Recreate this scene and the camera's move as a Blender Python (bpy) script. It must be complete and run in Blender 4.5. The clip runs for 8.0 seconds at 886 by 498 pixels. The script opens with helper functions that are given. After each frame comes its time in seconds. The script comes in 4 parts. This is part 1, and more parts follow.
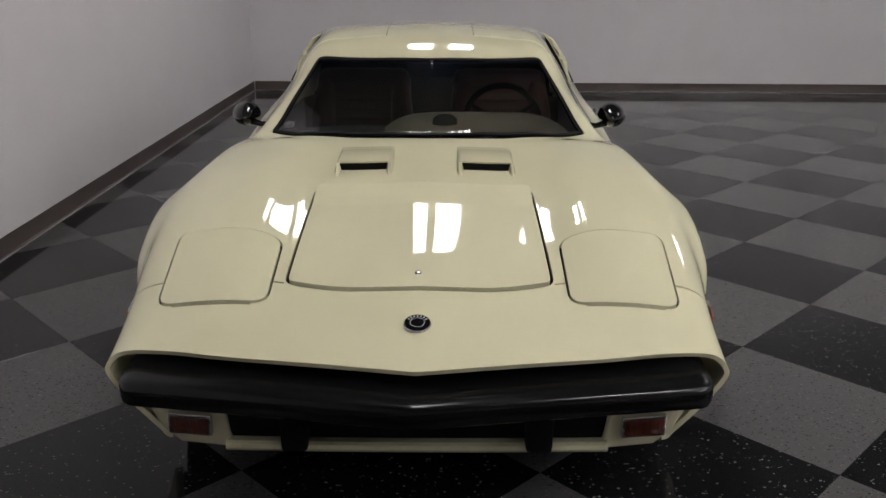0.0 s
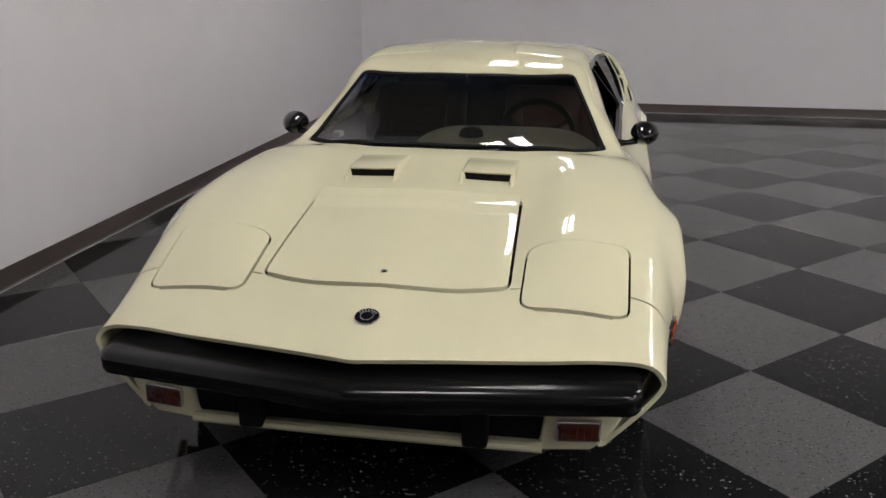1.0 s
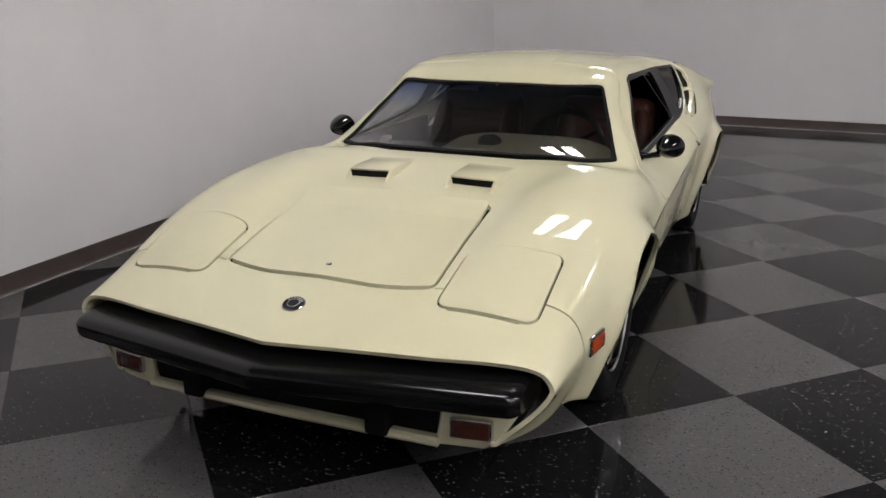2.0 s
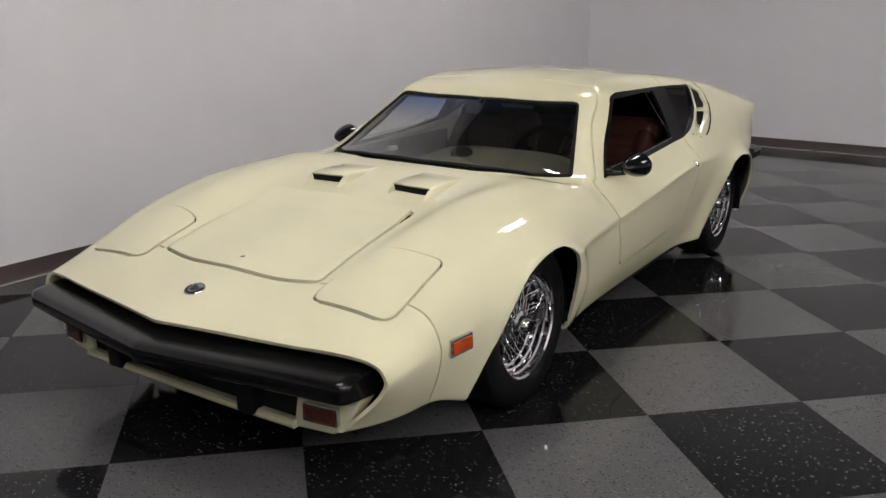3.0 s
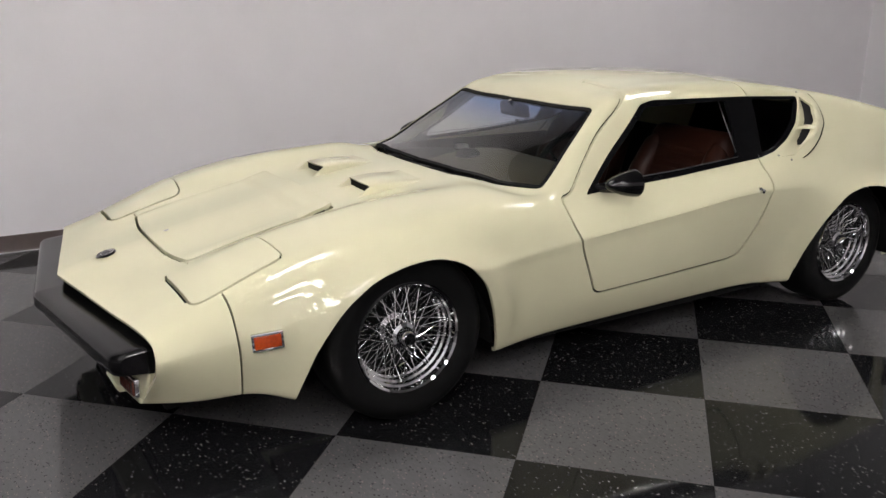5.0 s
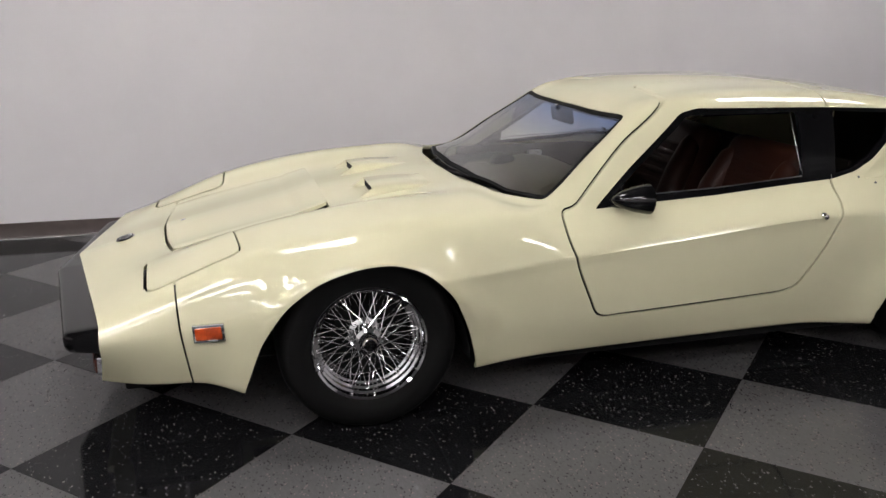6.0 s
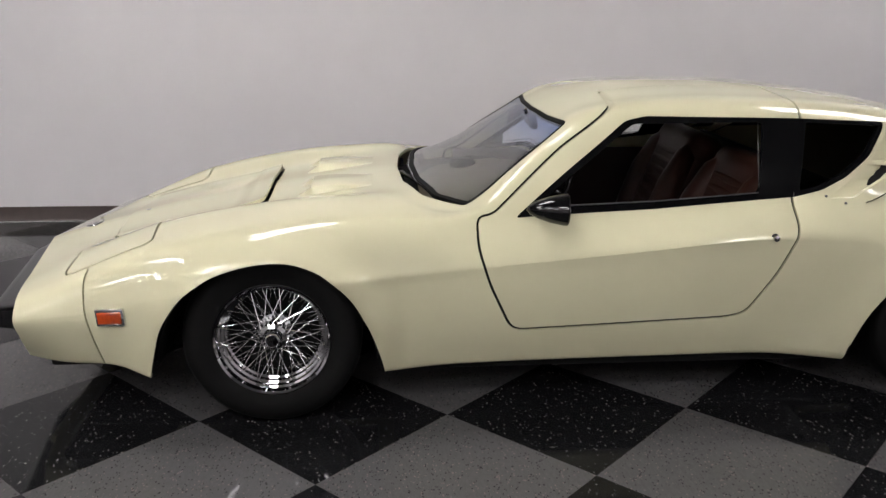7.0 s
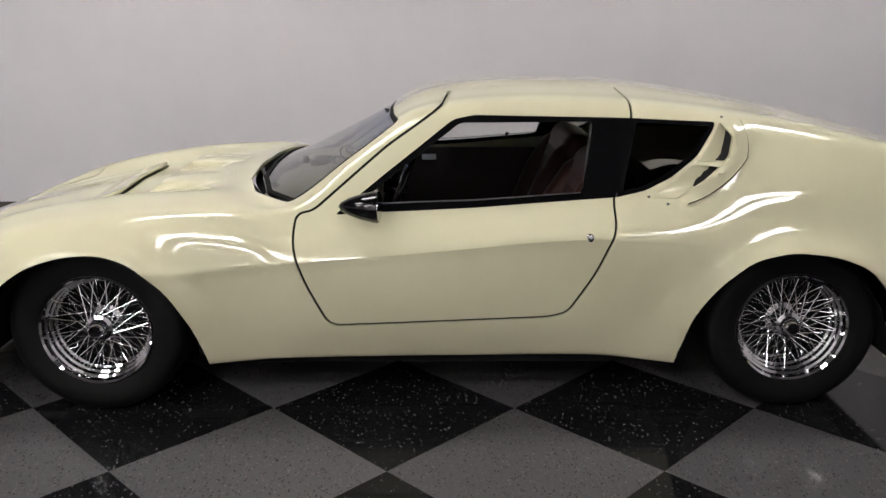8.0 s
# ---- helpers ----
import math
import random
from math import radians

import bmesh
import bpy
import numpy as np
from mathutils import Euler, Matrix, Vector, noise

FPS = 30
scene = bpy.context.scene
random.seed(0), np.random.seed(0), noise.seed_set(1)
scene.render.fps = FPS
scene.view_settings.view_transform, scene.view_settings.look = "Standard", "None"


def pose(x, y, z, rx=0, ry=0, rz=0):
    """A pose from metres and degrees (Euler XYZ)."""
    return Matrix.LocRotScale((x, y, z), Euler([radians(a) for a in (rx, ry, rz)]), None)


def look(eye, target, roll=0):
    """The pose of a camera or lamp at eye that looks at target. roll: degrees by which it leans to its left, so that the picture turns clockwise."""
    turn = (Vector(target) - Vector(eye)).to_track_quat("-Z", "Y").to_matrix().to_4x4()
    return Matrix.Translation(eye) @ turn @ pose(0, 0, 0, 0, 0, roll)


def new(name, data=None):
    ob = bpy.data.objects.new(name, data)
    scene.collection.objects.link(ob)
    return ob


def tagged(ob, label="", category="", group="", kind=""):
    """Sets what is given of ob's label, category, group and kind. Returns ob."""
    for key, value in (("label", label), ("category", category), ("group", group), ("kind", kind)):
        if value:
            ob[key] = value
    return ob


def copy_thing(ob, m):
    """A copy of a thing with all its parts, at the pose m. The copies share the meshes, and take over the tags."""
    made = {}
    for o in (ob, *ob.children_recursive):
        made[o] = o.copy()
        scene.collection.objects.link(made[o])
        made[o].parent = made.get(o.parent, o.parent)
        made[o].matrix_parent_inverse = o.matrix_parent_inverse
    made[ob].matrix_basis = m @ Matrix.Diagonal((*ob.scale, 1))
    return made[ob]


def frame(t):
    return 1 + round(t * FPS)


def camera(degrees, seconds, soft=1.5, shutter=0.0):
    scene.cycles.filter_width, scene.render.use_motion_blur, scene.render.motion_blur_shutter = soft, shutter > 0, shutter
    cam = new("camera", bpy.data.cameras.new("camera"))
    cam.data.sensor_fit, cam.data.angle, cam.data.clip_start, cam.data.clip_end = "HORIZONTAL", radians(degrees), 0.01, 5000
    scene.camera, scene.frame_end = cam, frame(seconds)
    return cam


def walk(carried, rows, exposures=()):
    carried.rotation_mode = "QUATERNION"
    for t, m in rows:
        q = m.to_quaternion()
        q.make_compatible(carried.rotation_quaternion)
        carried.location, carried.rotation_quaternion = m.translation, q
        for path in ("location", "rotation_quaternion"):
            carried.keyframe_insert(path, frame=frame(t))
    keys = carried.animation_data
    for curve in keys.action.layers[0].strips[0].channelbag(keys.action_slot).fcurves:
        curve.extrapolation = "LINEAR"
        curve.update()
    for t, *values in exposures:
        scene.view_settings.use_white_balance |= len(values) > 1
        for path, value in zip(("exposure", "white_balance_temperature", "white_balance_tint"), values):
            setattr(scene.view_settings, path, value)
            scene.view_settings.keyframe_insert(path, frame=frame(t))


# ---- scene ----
import functools

cam = camera(54.8, 8.0)
PATH = [
    (0, (0.084, -2.837, 1.401), (0.074, -0.943, 0.759), 0.3),
    (0.5, (0.303, -2.903, 1.398), (0.157, -1.005, 0.784), 0.2),
    (1, (0.597, -2.926, 1.394), (0.261, -1.048, 0.794), 0.2),
    (1.2, (0.732, -2.925, 1.395), (0.305, -1.063, 0.805), 0.0),
    (2.3, (1.586, -2.762, 1.406), (0.733, -1.047, 0.83), 0.1),
    (2.5, (1.75, -2.712, 1.407), (0.829, -1.03, 0.84), 0.2),
    (3, (2.152, -2.57, 1.4), (1.084, -0.969, 0.857), 0.3),
    (3.5, (2.544, -2.381, 1.401), (1.299, -0.908, 0.873), 0.3),
    (4, (2.845, -2.092, 1.386), (1.445, -0.759, 0.875), 0.0),
    (4.2, (2.959, -1.942, 1.393), (1.51, -0.661, 0.883), 0.0),
    (5.3, (3.25, -1.059, 1.405), (1.536, -0.195, 0.843), 0.6),
    (5.5, (3.319, -0.876, 1.397), (1.556, -0.113, 0.843), 0.4),
    (6, (3.412, -0.474, 1.396), (1.559, 0.035, 0.841), 0.3),
    (6.5, (3.483, -0.047, 1.404), (1.586, 0.262, 0.85), 0.2),
    (7, (3.521, 0.375, 1.404), (1.605, 0.511, 0.847), 0.3),
    (7.5, (3.543, 0.799, 1.416), (1.625, 0.861, 0.852), 0.2),
    (8, (3.579, 1.184, 1.394), (1.657, 1.19, 0.843), 0.1),
]
EXPOSURES = [(0.0, -0.19), (0.5, -0.12), (1.0, 0.03), (2.5, 0.13), (4.0, 0.22), (5.5, 0.30), (6.5, 0.24), (8.0, 0.24)]
walk(cam, [(t, look(eye, target, roll)) for t, eye, target, roll in PATH], EXPOSURES)

# ---- light ----
ROOM_X0, ROOM_X1, ROOM_Y0, ROOM_Y1, CEILING = -2.097, 8.5, -11.0, 6.82, 4.2
world = bpy.data.worlds.new("world")
scene.world = world
world.use_nodes = True
world.node_tree.nodes["Background"].inputs[0].default_value = (0.02, 0.02, 0.022, 1)
TUBE_STRENGTH = 23.5


# ---- materials ----
def nodes_of(name):
    mat = bpy.data.materials.new(name)
    mat.use_nodes = True
    nt = mat.node_tree
    return mat, nt, nt.nodes["Principled BSDF"]


def add(nt, kind, **values):
    node = nt.nodes.new(kind)
    for key, value in values.items():
        node.inputs[key].default_value = value
    return node


def plain(name, colour, rough=0.5, metal=0.0, coat=0.0, noise_scale=40.0, vary=0.12, bump=0.0, bump_scale=300.0, spec=0.5):
    """A surface of one colour with soft two-scale variation, and fine relief where bump is given."""
    mat, nt, bsdf = nodes_of(name)
    geo = add(nt, "ShaderNodeTexCoord")
    a = add(nt, "ShaderNodeTexNoise", Scale=noise_scale, Detail=5.0, Roughness=0.6)
    b = add(nt, "ShaderNodeTexNoise", Scale=noise_scale / 9.0, Detail=3.0)
    nt.links.new(geo.outputs["Object"], a.inputs["Vector"])
    nt.links.new(geo.outputs["Object"], b.inputs["Vector"])
    mix = nt.nodes.new("ShaderNodeMath")
    mix.operation = "ADD"
    nt.links.new(a.outputs["Fac"], mix.inputs[0])
    nt.links.new(b.outputs["Fac"], mix.inputs[1])
    ramp = nt.nodes.new("ShaderNodeMapRange")
    ramp.inputs["From Min"].default_value, ramp.inputs["From Max"].default_value = 0.7, 1.3
    ramp.inputs["To Min"].default_value, ramp.inputs["To Max"].default_value = 1 - vary, 1 + vary
    nt.links.new(mix.outputs[0], ramp.inputs["Value"])
    hue = add(nt, "ShaderNodeHueSaturation", Color=(*colour, 1))
    nt.links.new(ramp.outputs[0], hue.inputs["Value"])
    nt.links.new(hue.outputs[0], bsdf.inputs["Base Color"])
    rr = nt.nodes.new("ShaderNodeMapRange")
    rr.inputs["To Min"].default_value, rr.inputs["To Max"].default_value = rough * 0.85, min(1.0, rough * 1.2)
    nt.links.new(a.outputs["Fac"], rr.inputs["Value"])
    nt.links.new(rr.outputs[0], bsdf.inputs["Roughness"])
    bsdf.inputs["Metallic"].default_value = metal
    bsdf.inputs["Coat Weight"].default_value = coat
    bsdf.inputs["Coat Roughness"].default_value = 0.012
    bsdf.inputs["Specular IOR Level"].default_value = spec
    if bump:
        n = add(nt, "ShaderNodeTexNoise", Scale=bump_scale, Detail=3.0)
        nt.links.new(geo.outputs["Object"], n.inputs["Vector"])
        bp = add(nt, "ShaderNodeBump", Strength=bump, Distance=0.002)
        nt.links.new(n.outputs["Fac"], bp.inputs["Height"])
        nt.links.new(bp.outputs[0], bsdf.inputs["Normal"])
    return mat


def speckled(name, ground, chip, rare, scale, share):
    """Vinyl composition tile: a mottled ground with scattered chips, waxed."""
    mat, nt, bsdf = nodes_of(name)
    geo = add(nt, "ShaderNodeNewGeometry")
    info = add(nt, "ShaderNodeObjectInfo")
    squash = add(nt, "ShaderNodeMapping")
    squash.inputs["Scale"].default_value = (1.0, 1.6, 0.0)
    nt.links.new(geo.outputs["Position"], squash.inputs["Vector"])
    vor = add(nt, "ShaderNodeTexVoronoi", Scale=scale, Randomness=1.0)
    wob = add(nt, "ShaderNodeTexNoise", Scale=scale * 0.7, Detail=2.0)
    nt.links.new(geo.outputs["Position"], wob.inputs["Vector"])
    mixv = add(nt, "ShaderNodeMix", Factor=0.012)
    mixv.data_type = "VECTOR"
    nt.links.new(squash.outputs[0], mixv.inputs[4])
    nt.links.new(wob.outputs["Color"], mixv.inputs[5])
    nt.links.new(mixv.outputs[1], vor.inputs["Vector"])
    sep = add(nt, "ShaderNodeSeparateColor")
    nt.links.new(vor.outputs["Color"], sep.inputs[0])
    patch = add(nt, "ShaderNodeTexNoise", Scale=3.0, Detail=3.0)
    nt.links.new(geo.outputs["Position"], patch.inputs["Vector"])

    def gate(sock, low):
        g = nt.nodes.new("ShaderNodeMath")
        g.operation = "GREATER_THAN"
        g.inputs[1].default_value = low
        nt.links.new(sock, g.inputs[0])
        return g.outputs[0]

    size = nt.nodes.new("ShaderNodeMath")
    size.operation = "MULTIPLY"
    size.inputs[1].default_value = 0.58
    nt.links.new(sep.outputs[2], size.inputs[0])
    near = nt.nodes.new("ShaderNodeMath")
    near.operation = "LESS_THAN"
    nt.links.new(vor.outputs["Distance"], near.inputs[0])
    nt.links.new(size.outputs[0], near.inputs[1])

    def both(a, b):
        m = nt.nodes.new("ShaderNodeMath")
        m.operation = "MULTIPLY"
        nt.links.new(a, m.inputs[0])
        nt.links.new(b, m.inputs[1])
        return m.outputs[0]

    base = add(nt, "ShaderNodeMix")
    base.data_type = "RGBA"
    base.inputs[6].default_value = (*[c * 0.55 for c in ground], 1)
    base.inputs[7].default_value = (*[c * 1.45 for c in ground], 1)
    mott = add(nt, "ShaderNodeTexNoise", Scale=34.0, Detail=9.0, Roughness=0.82)
    streak = add(nt, "ShaderNodeMapping")
    streak.inputs["Scale"].default_value = (1.0, 2.6, 1.0)
    nt.links.new(geo.outputs["Position"], streak.inputs["Vector"])
    nt.links.new(streak.outputs[0], mott.inputs["Vector"])
    nt.links.new(mott.outputs["Fac"], base.inputs[0])
    c1 = add(nt, "ShaderNodeMix")
    c1.data_type = "RGBA"
    c1.inputs[7].default_value = (*chip, 1)
    nt.links.new(both(gate(sep.outputs[0], 1 - share), near.outputs[0]), c1.inputs[0])
    nt.links.new(base.outputs[2], c1.inputs[6])
    c2 = add(nt, "ShaderNodeMix")
    c2.data_type = "RGBA"
    c2.inputs[7].default_value = (*rare, 1)
    nt.links.new(both(gate(sep.outputs[1], 1 - share * 0.6), near.outputs[0]), c2.inputs[0])
    nt.links.new(c1.outputs[2], c2.inputs[6])
    tone = nt.nodes.new("ShaderNodeMapRange")
    tone.inputs["To Min"].default_value, tone.inputs["To Max"].default_value = 0.9, 1.1
    nt.links.new(info.outputs["Random"], tone.inputs["Value"])
    hue = add(nt, "ShaderNodeHueSaturation")
    nt.links.new(tone.outputs[0], hue.inputs["Value"])
    nt.links.new(c2.outputs[2], hue.inputs["Color"])
    nt.links.new(hue.outputs[0], bsdf.inputs["Base Color"])
    rough = nt.nodes.new("ShaderNodeMapRange")
    rough.inputs["To Min"].default_value, rough.inputs["To Max"].default_value = 0.05, 0.10
    nt.links.new(patch.outputs["Fac"], rough.inputs["Value"])
    nt.links.new(rough.outputs[0], bsdf.inputs["Roughness"])
    bsdf.inputs["Specular IOR Level"].default_value = 0.17
    wave = add(nt, "ShaderNodeTexNoise", Scale=14.0, Detail=3.0)
    nt.links.new(geo.outputs["Position"], wave.inputs["Vector"])
    bp = add(nt, "ShaderNodeBump", Strength=0.014, Distance=0.003)
    nt.links.new(wave.outputs["Fac"], bp.inputs["Height"])
    nt.links.new(bp.outputs[0], bsdf.inputs["Normal"])
    return mat


def glass(name, tint, band=None, ior=1.45):
    """Tinted sheet glass; the band is a blue shade along its upper edge."""
    mat, nt, bsdf = nodes_of(name)
    bsdf.inputs["Transmission Weight"].default_value = 1.0
    bsdf.inputs["Roughness"].default_value = 0.0
    bsdf.inputs["IOR"].default_value = ior
    bsdf.inputs["Base Color"].default_value = (*tint, 1)
    if band:
        co = add(nt, "ShaderNodeTexCoord")
        sep = add(nt, "ShaderNodeSeparateXYZ")
        nt.links.new(co.outputs["Object"], sep.inputs[0])
        mr = nt.nodes.new("ShaderNodeMapRange")
        mr.inputs["From Min"].default_value, mr.inputs["From Max"].default_value = 0.87, 0.965
        nt.links.new(sep.outputs["Z"], mr.inputs["Value"])
        cm = add(nt, "ShaderNodeMix")
        cm.data_type = "RGBA"
        cm.inputs[6].default_value = (*tint, 1)
        cm.inputs[7].default_value = (*band, 1)
        nt.links.new(mr.outputs[0], cm.inputs[0])
        nt.links.new(cm.outputs[2], bsdf.inputs["Base Color"])
    return mat


PAINT = plain("cream_paint", (0.62, 0.592, 0.407), 0.5, coat=1.0, noise_scale=6.0, vary=0.02, spec=0.0)
WALL = plain("wall_paint", (0.70, 0.675, 0.69), 0.55, noise_scale=3.0, vary=0.03, bump=0.12, bump_scale=160.0)
CEIL = plain("ceiling_tile", (0.22, 0.22, 0.22), 0.9, noise_scale=80.0, vary=0.08, bump=0.4, bump_scale=220.0)
BASE = plain("brown_vinyl", (0.075, 0.057, 0.052), 0.35, noise_scale=18.0, vary=0.15)
# lighter colour that stands for the wax highlight at the base's foot
TOE_SHINE = plain("base_shine", (0.30, 0.29, 0.29), 0.3, noise_scale=18.0, vary=0.2)
TILE_DARK = speckled("dark_tile", (0.0090, 0.0090, 0.0100), (0.12, 0.116, 0.108), (0.04, 0.04, 0.04), 118.0, 0.055)
TILE_GREY = speckled("grey_tile", (0.079, 0.077, 0.078), (0.026, 0.025, 0.026), (0.14, 0.118, 0.112), 118.0, 0.17)
RUBBER = plain("black_bumper", (0.004, 0.004, 0.0045), 0.17, noise_scale=8.0, vary=0.1, spec=0.32)
BLACK = plain("black_trim", (0.004, 0.004, 0.0045), 0.06, noise_scale=25.0, vary=0.2, spec=0.4)
MATT = plain("black_matt", (0.004, 0.004, 0.004), 0.85, noise_scale=20.0, vary=0.2, spec=0.2)
TYRE = plain("tyre_rubber", (0.0032, 0.0032, 0.0032), 0.6, noise_scale=35.0, vary=0.2, bump=0.15, bump_scale=260.0, spec=0.2)
CHROME = plain("chrome", (0.62, 0.62, 0.63), 0.03, metal=1.0, noise_scale=20.0, vary=0.05)
LEATHER = plain("brown_leather", (0.032, 0.0095, 0.005), 0.5, noise_scale=22.0, vary=0.25, bump=0.3, bump_scale=180.0, spec=0.25)
LINING = plain("dark_brown_lining", (0.016, 0.006, 0.004), 0.6, noise_scale=22.0, vary=0.25, bump=0.3, bump_scale=180.0)
DASH = plain("tan_dash", (0.14, 0.12, 0.08), 0.65, noise_scale=40.0, vary=0.1)
CARPET = plain("dark_carpet", (0.012, 0.011, 0.011), 0.95, noise_scale=90.0, vary=0.3)
AMBER = plain("amber_lens", (0.42, 0.052, 0.008), 0.16, coat=0.6, noise_scale=90.0, vary=0.3)
RUST = plain("red_amber_lens", (0.075, 0.013, 0.006), 0.14, coat=0.6, noise_scale=90.0, vary=0.3)
WHITE = plain("white_plastic", (0.75, 0.74, 0.70), 0.4, noise_scale=30.0, vary=0.04)
DULL = plain("dull_metal", (0.16, 0.16, 0.16), 0.35, metal=1.0)
SPOKE = plain("bright_spoke", (0.78, 0.78, 0.78), 0.16, metal=1.0, noise_scale=20.0, vary=0.05)
SILVER = plain("silver_print", (0.60, 0.60, 0.60), 0.3, metal=0.6)
WIND = glass("windscreen_glass", (0.80, 0.83, 0.82), (0.26, 0.40, 0.80))
PANE = glass("side_glass", (0.93, 0.94, 0.93))
SMOKE = glass("dark_glass", (0.46, 0.45, 0.40), ior=1.15)
FRAME = plain("satin_black", (0.004, 0.004, 0.0045), 0.16, noise_scale=25.0, vary=0.15, spec=0.10)
TUBE, _nt, _b = nodes_of("fluorescent_tube")
_b.inputs["Emission Color"].default_value = (1.0, 0.967, 0.966, 1)
_b.inputs["Emission Strength"].default_value = TUBE_STRENGTH


# ---- building helpers ----
def finish(mesh, angle=38):
    for p in mesh.polygons:
        p.use_smooth = True
    mesh.set_sharp_from_angle(angle=radians(angle))


def part(name, bm, material, parent=None, label="", angle=38):
    """Links a bmesh (or a mesh) as one object under a thing or a part."""
    if isinstance(bm, bpy.types.Mesh):
        mesh = bm
    else:
        mesh = bpy.data.meshes.new(name)
        bm.normal_update()
        bm.to_mesh(mesh)
        bm.free()
    mesh.materials.clear()
    mesh.materials.append(material)
    finish(mesh, angle)
    ob = new(name, mesh)
    ob.parent = parent
    if label:
        ob["label"] = label
    return ob


def empty(name, m):
    ob = new(name)
    ob.matrix_basis = m
    return ob


def box(bm, x0, x1, y0, y1, z0, z1, bevel=0.0, segments=2):
    r = bmesh.ops.create_cube(bm, size=1.0)
    bmesh.ops.transform(bm, verts=r["verts"], matrix=Matrix.Translation(((x0 + x1) / 2, (y0 + y1) / 2, (z0 + z1) / 2)) @ Matrix.Diagonal((x1 - x0, y1 - y0, z1 - z0, 1)))
    if bevel:
        edges = list({e for v in r["verts"] for e in v.link_edges})
        bmesh.ops.bevel(bm, geom=edges, offset=bevel, segments=segments, affect="EDGES", profile=0.6)
    return bm


def boxed(*a, **k):
    return box(bmesh.new(), *a, **k)


def lathe(profile, axis="X", steps=48, bm=None):
    """Turns a profile of (along, radius) about an axis."""
    bm = bm or bmesh.new()
    rings = []
    for a, r in profile:
        ring = []
        for i in range(steps):
            c, s = r * math.cos(2 * math.pi * i / steps), r * math.sin(2 * math.pi * i / steps)
            ring.append(bm.verts.new({"X": (a, c, s), "Y": (c, a, s), "Z": (c, s, a)}[axis]))
        rings.append(ring)
    for p, q in zip(rings, rings[1:]):
        for i in range(steps):
            bm.faces.new((p[i], p[(i + 1) % steps], q[(i + 1) % steps], q[i]))
    if profile[0] == profile[-1]:
        bmesh.ops.remove_doubles(bm, verts=rings[0] + rings[-1], dist=1e-6)
    else:
        bm.faces.new(rings[0])
        bm.faces.new(rings[-1][::-1])
    bmesh.ops.recalc_face_normals(bm, faces=bm.faces)
    return bm


def tube(points, radius, steps=8, bm=None, closed=False):
    """A round bar along points."""
    bm = bm or bmesh.new()
    pts = [Vector(p) for p in points]
    rings = []
    for i, p in enumerate(pts):
        a = pts[i - 1] if i else (pts[-1] if closed else p)
        b = pts[i + 1] if i + 1 < len(pts) else (pts[0] if closed else p)
        d = (b - a).normalized()
        u = d.orthogonal().normalized() if not rings else (last - d * last.dot(d)).normalized()
        last = u
        w = d.cross(u)
        r = radius[i] if isinstance(radius, (list, tuple)) else radius
        rings.append([bm.verts.new(p + r * (u * math.cos(2 * math.pi * k / steps) + w * math.sin(2 * math.pi * k / steps))) for k in range(steps)])
    pairs = list(zip(rings, rings[1:])) + ([(rings[-1], rings[0])] if closed else [])
    for p, q in pairs:
        for i in range(steps):
            bm.faces.new((p[i], p[(i + 1) % steps], q[(i + 1) % steps], q[i]))
    if not closed:
        bm.faces.new(rings[0][::-1])
        bm.faces.new(rings[-1])
    bmesh.ops.recalc_face_normals(bm, faces=bm.faces)
    return bm


def rounded(points, radius, steps=6):
    """A polygon with its corners rounded."""
    pts = [Vector(p) for p in points]
    out = []
    for i, p in enumerate(pts):
        a, b = pts[i - 1], pts[(i + 1) % len(pts)]
        r = min(radius, (a - p).length * 0.45, (b - p).length * 0.45)
        s, e = p + (a - p).normalized() * r, p + (b - p).normalized() * r
        for k in range(steps + 1):
            t = k / steps
            out.append(s * (1 - t) ** 2 + p * 2 * t * (1 - t) + e * t * t)
    return out


def grown(points, by):
    """The polygon moved outward by a distance (inward where negative)."""
    pts = [Vector(p) for p in points]
    area = sum(a.x * b.y - b.x * a.y for a, b in zip(pts, pts[1:] + pts[:1]))
    sign = 1 if area > 0 else -1
    out = []
    for i, p in enumerate(pts):
        a, b = (p - pts[i - 1]), (pts[(i + 1) % len(pts)] - p)
        if a.length < 1e-7 or b.length < 1e-7:
            continue
        n = (Vector((a.y, -a.x)).normalized() + Vector((b.y, -b.x)).normalized())
        n = n.normalized() / max(0.5, n.length / 2) if n.length > 1e-6 else n
        out.append(p + n * by * sign)
    return out


def prism(points, axis, low, high, bm=None):
    """A solid with a polygon as its section: axis X takes (y, z), axis Z takes (x, y), axis Y takes (x, z)."""
    bm = bm or bmesh.new()
    put = {"X": lambda p, d: (d, p[0], p[1]), "Z": lambda p, d: (p[0], p[1], d), "Y": lambda p, d: (p[0], d, p[1])}[axis]
    a = [bm.verts.new(put(p, low)) for p in points]
    b = [bm.verts.new(put(p, high)) for p in points]
    n = len(a)
    faces = [bm.faces.new(a[::-1]), bm.faces.new(b)]
    faces += [bm.faces.new((a[i], a[(i + 1) % n], b[(i + 1) % n], b[i])) for i in range(n)]
    bmesh.ops.recalc_face_normals(bm, faces=faces)
    return bm


def both_sides(points, axis, low, high, bm=None):
    """The prism and its mirror image in the car's middle plane."""
    bm = bm or bmesh.new()
    if axis == "X":
        prism(points, "X", low, high, bm)
        prism(points, "X", -high, -low, bm)
    else:
        prism(points, axis, low, high, bm)
        prism([(-p[0], p[1]) for p in points], axis, low, high, bm)
    return bm


def as_mesh(bm):
    mesh = bpy.data.meshes.new("work")
    bm.to_mesh(mesh)
    bm.free()
    return mesh


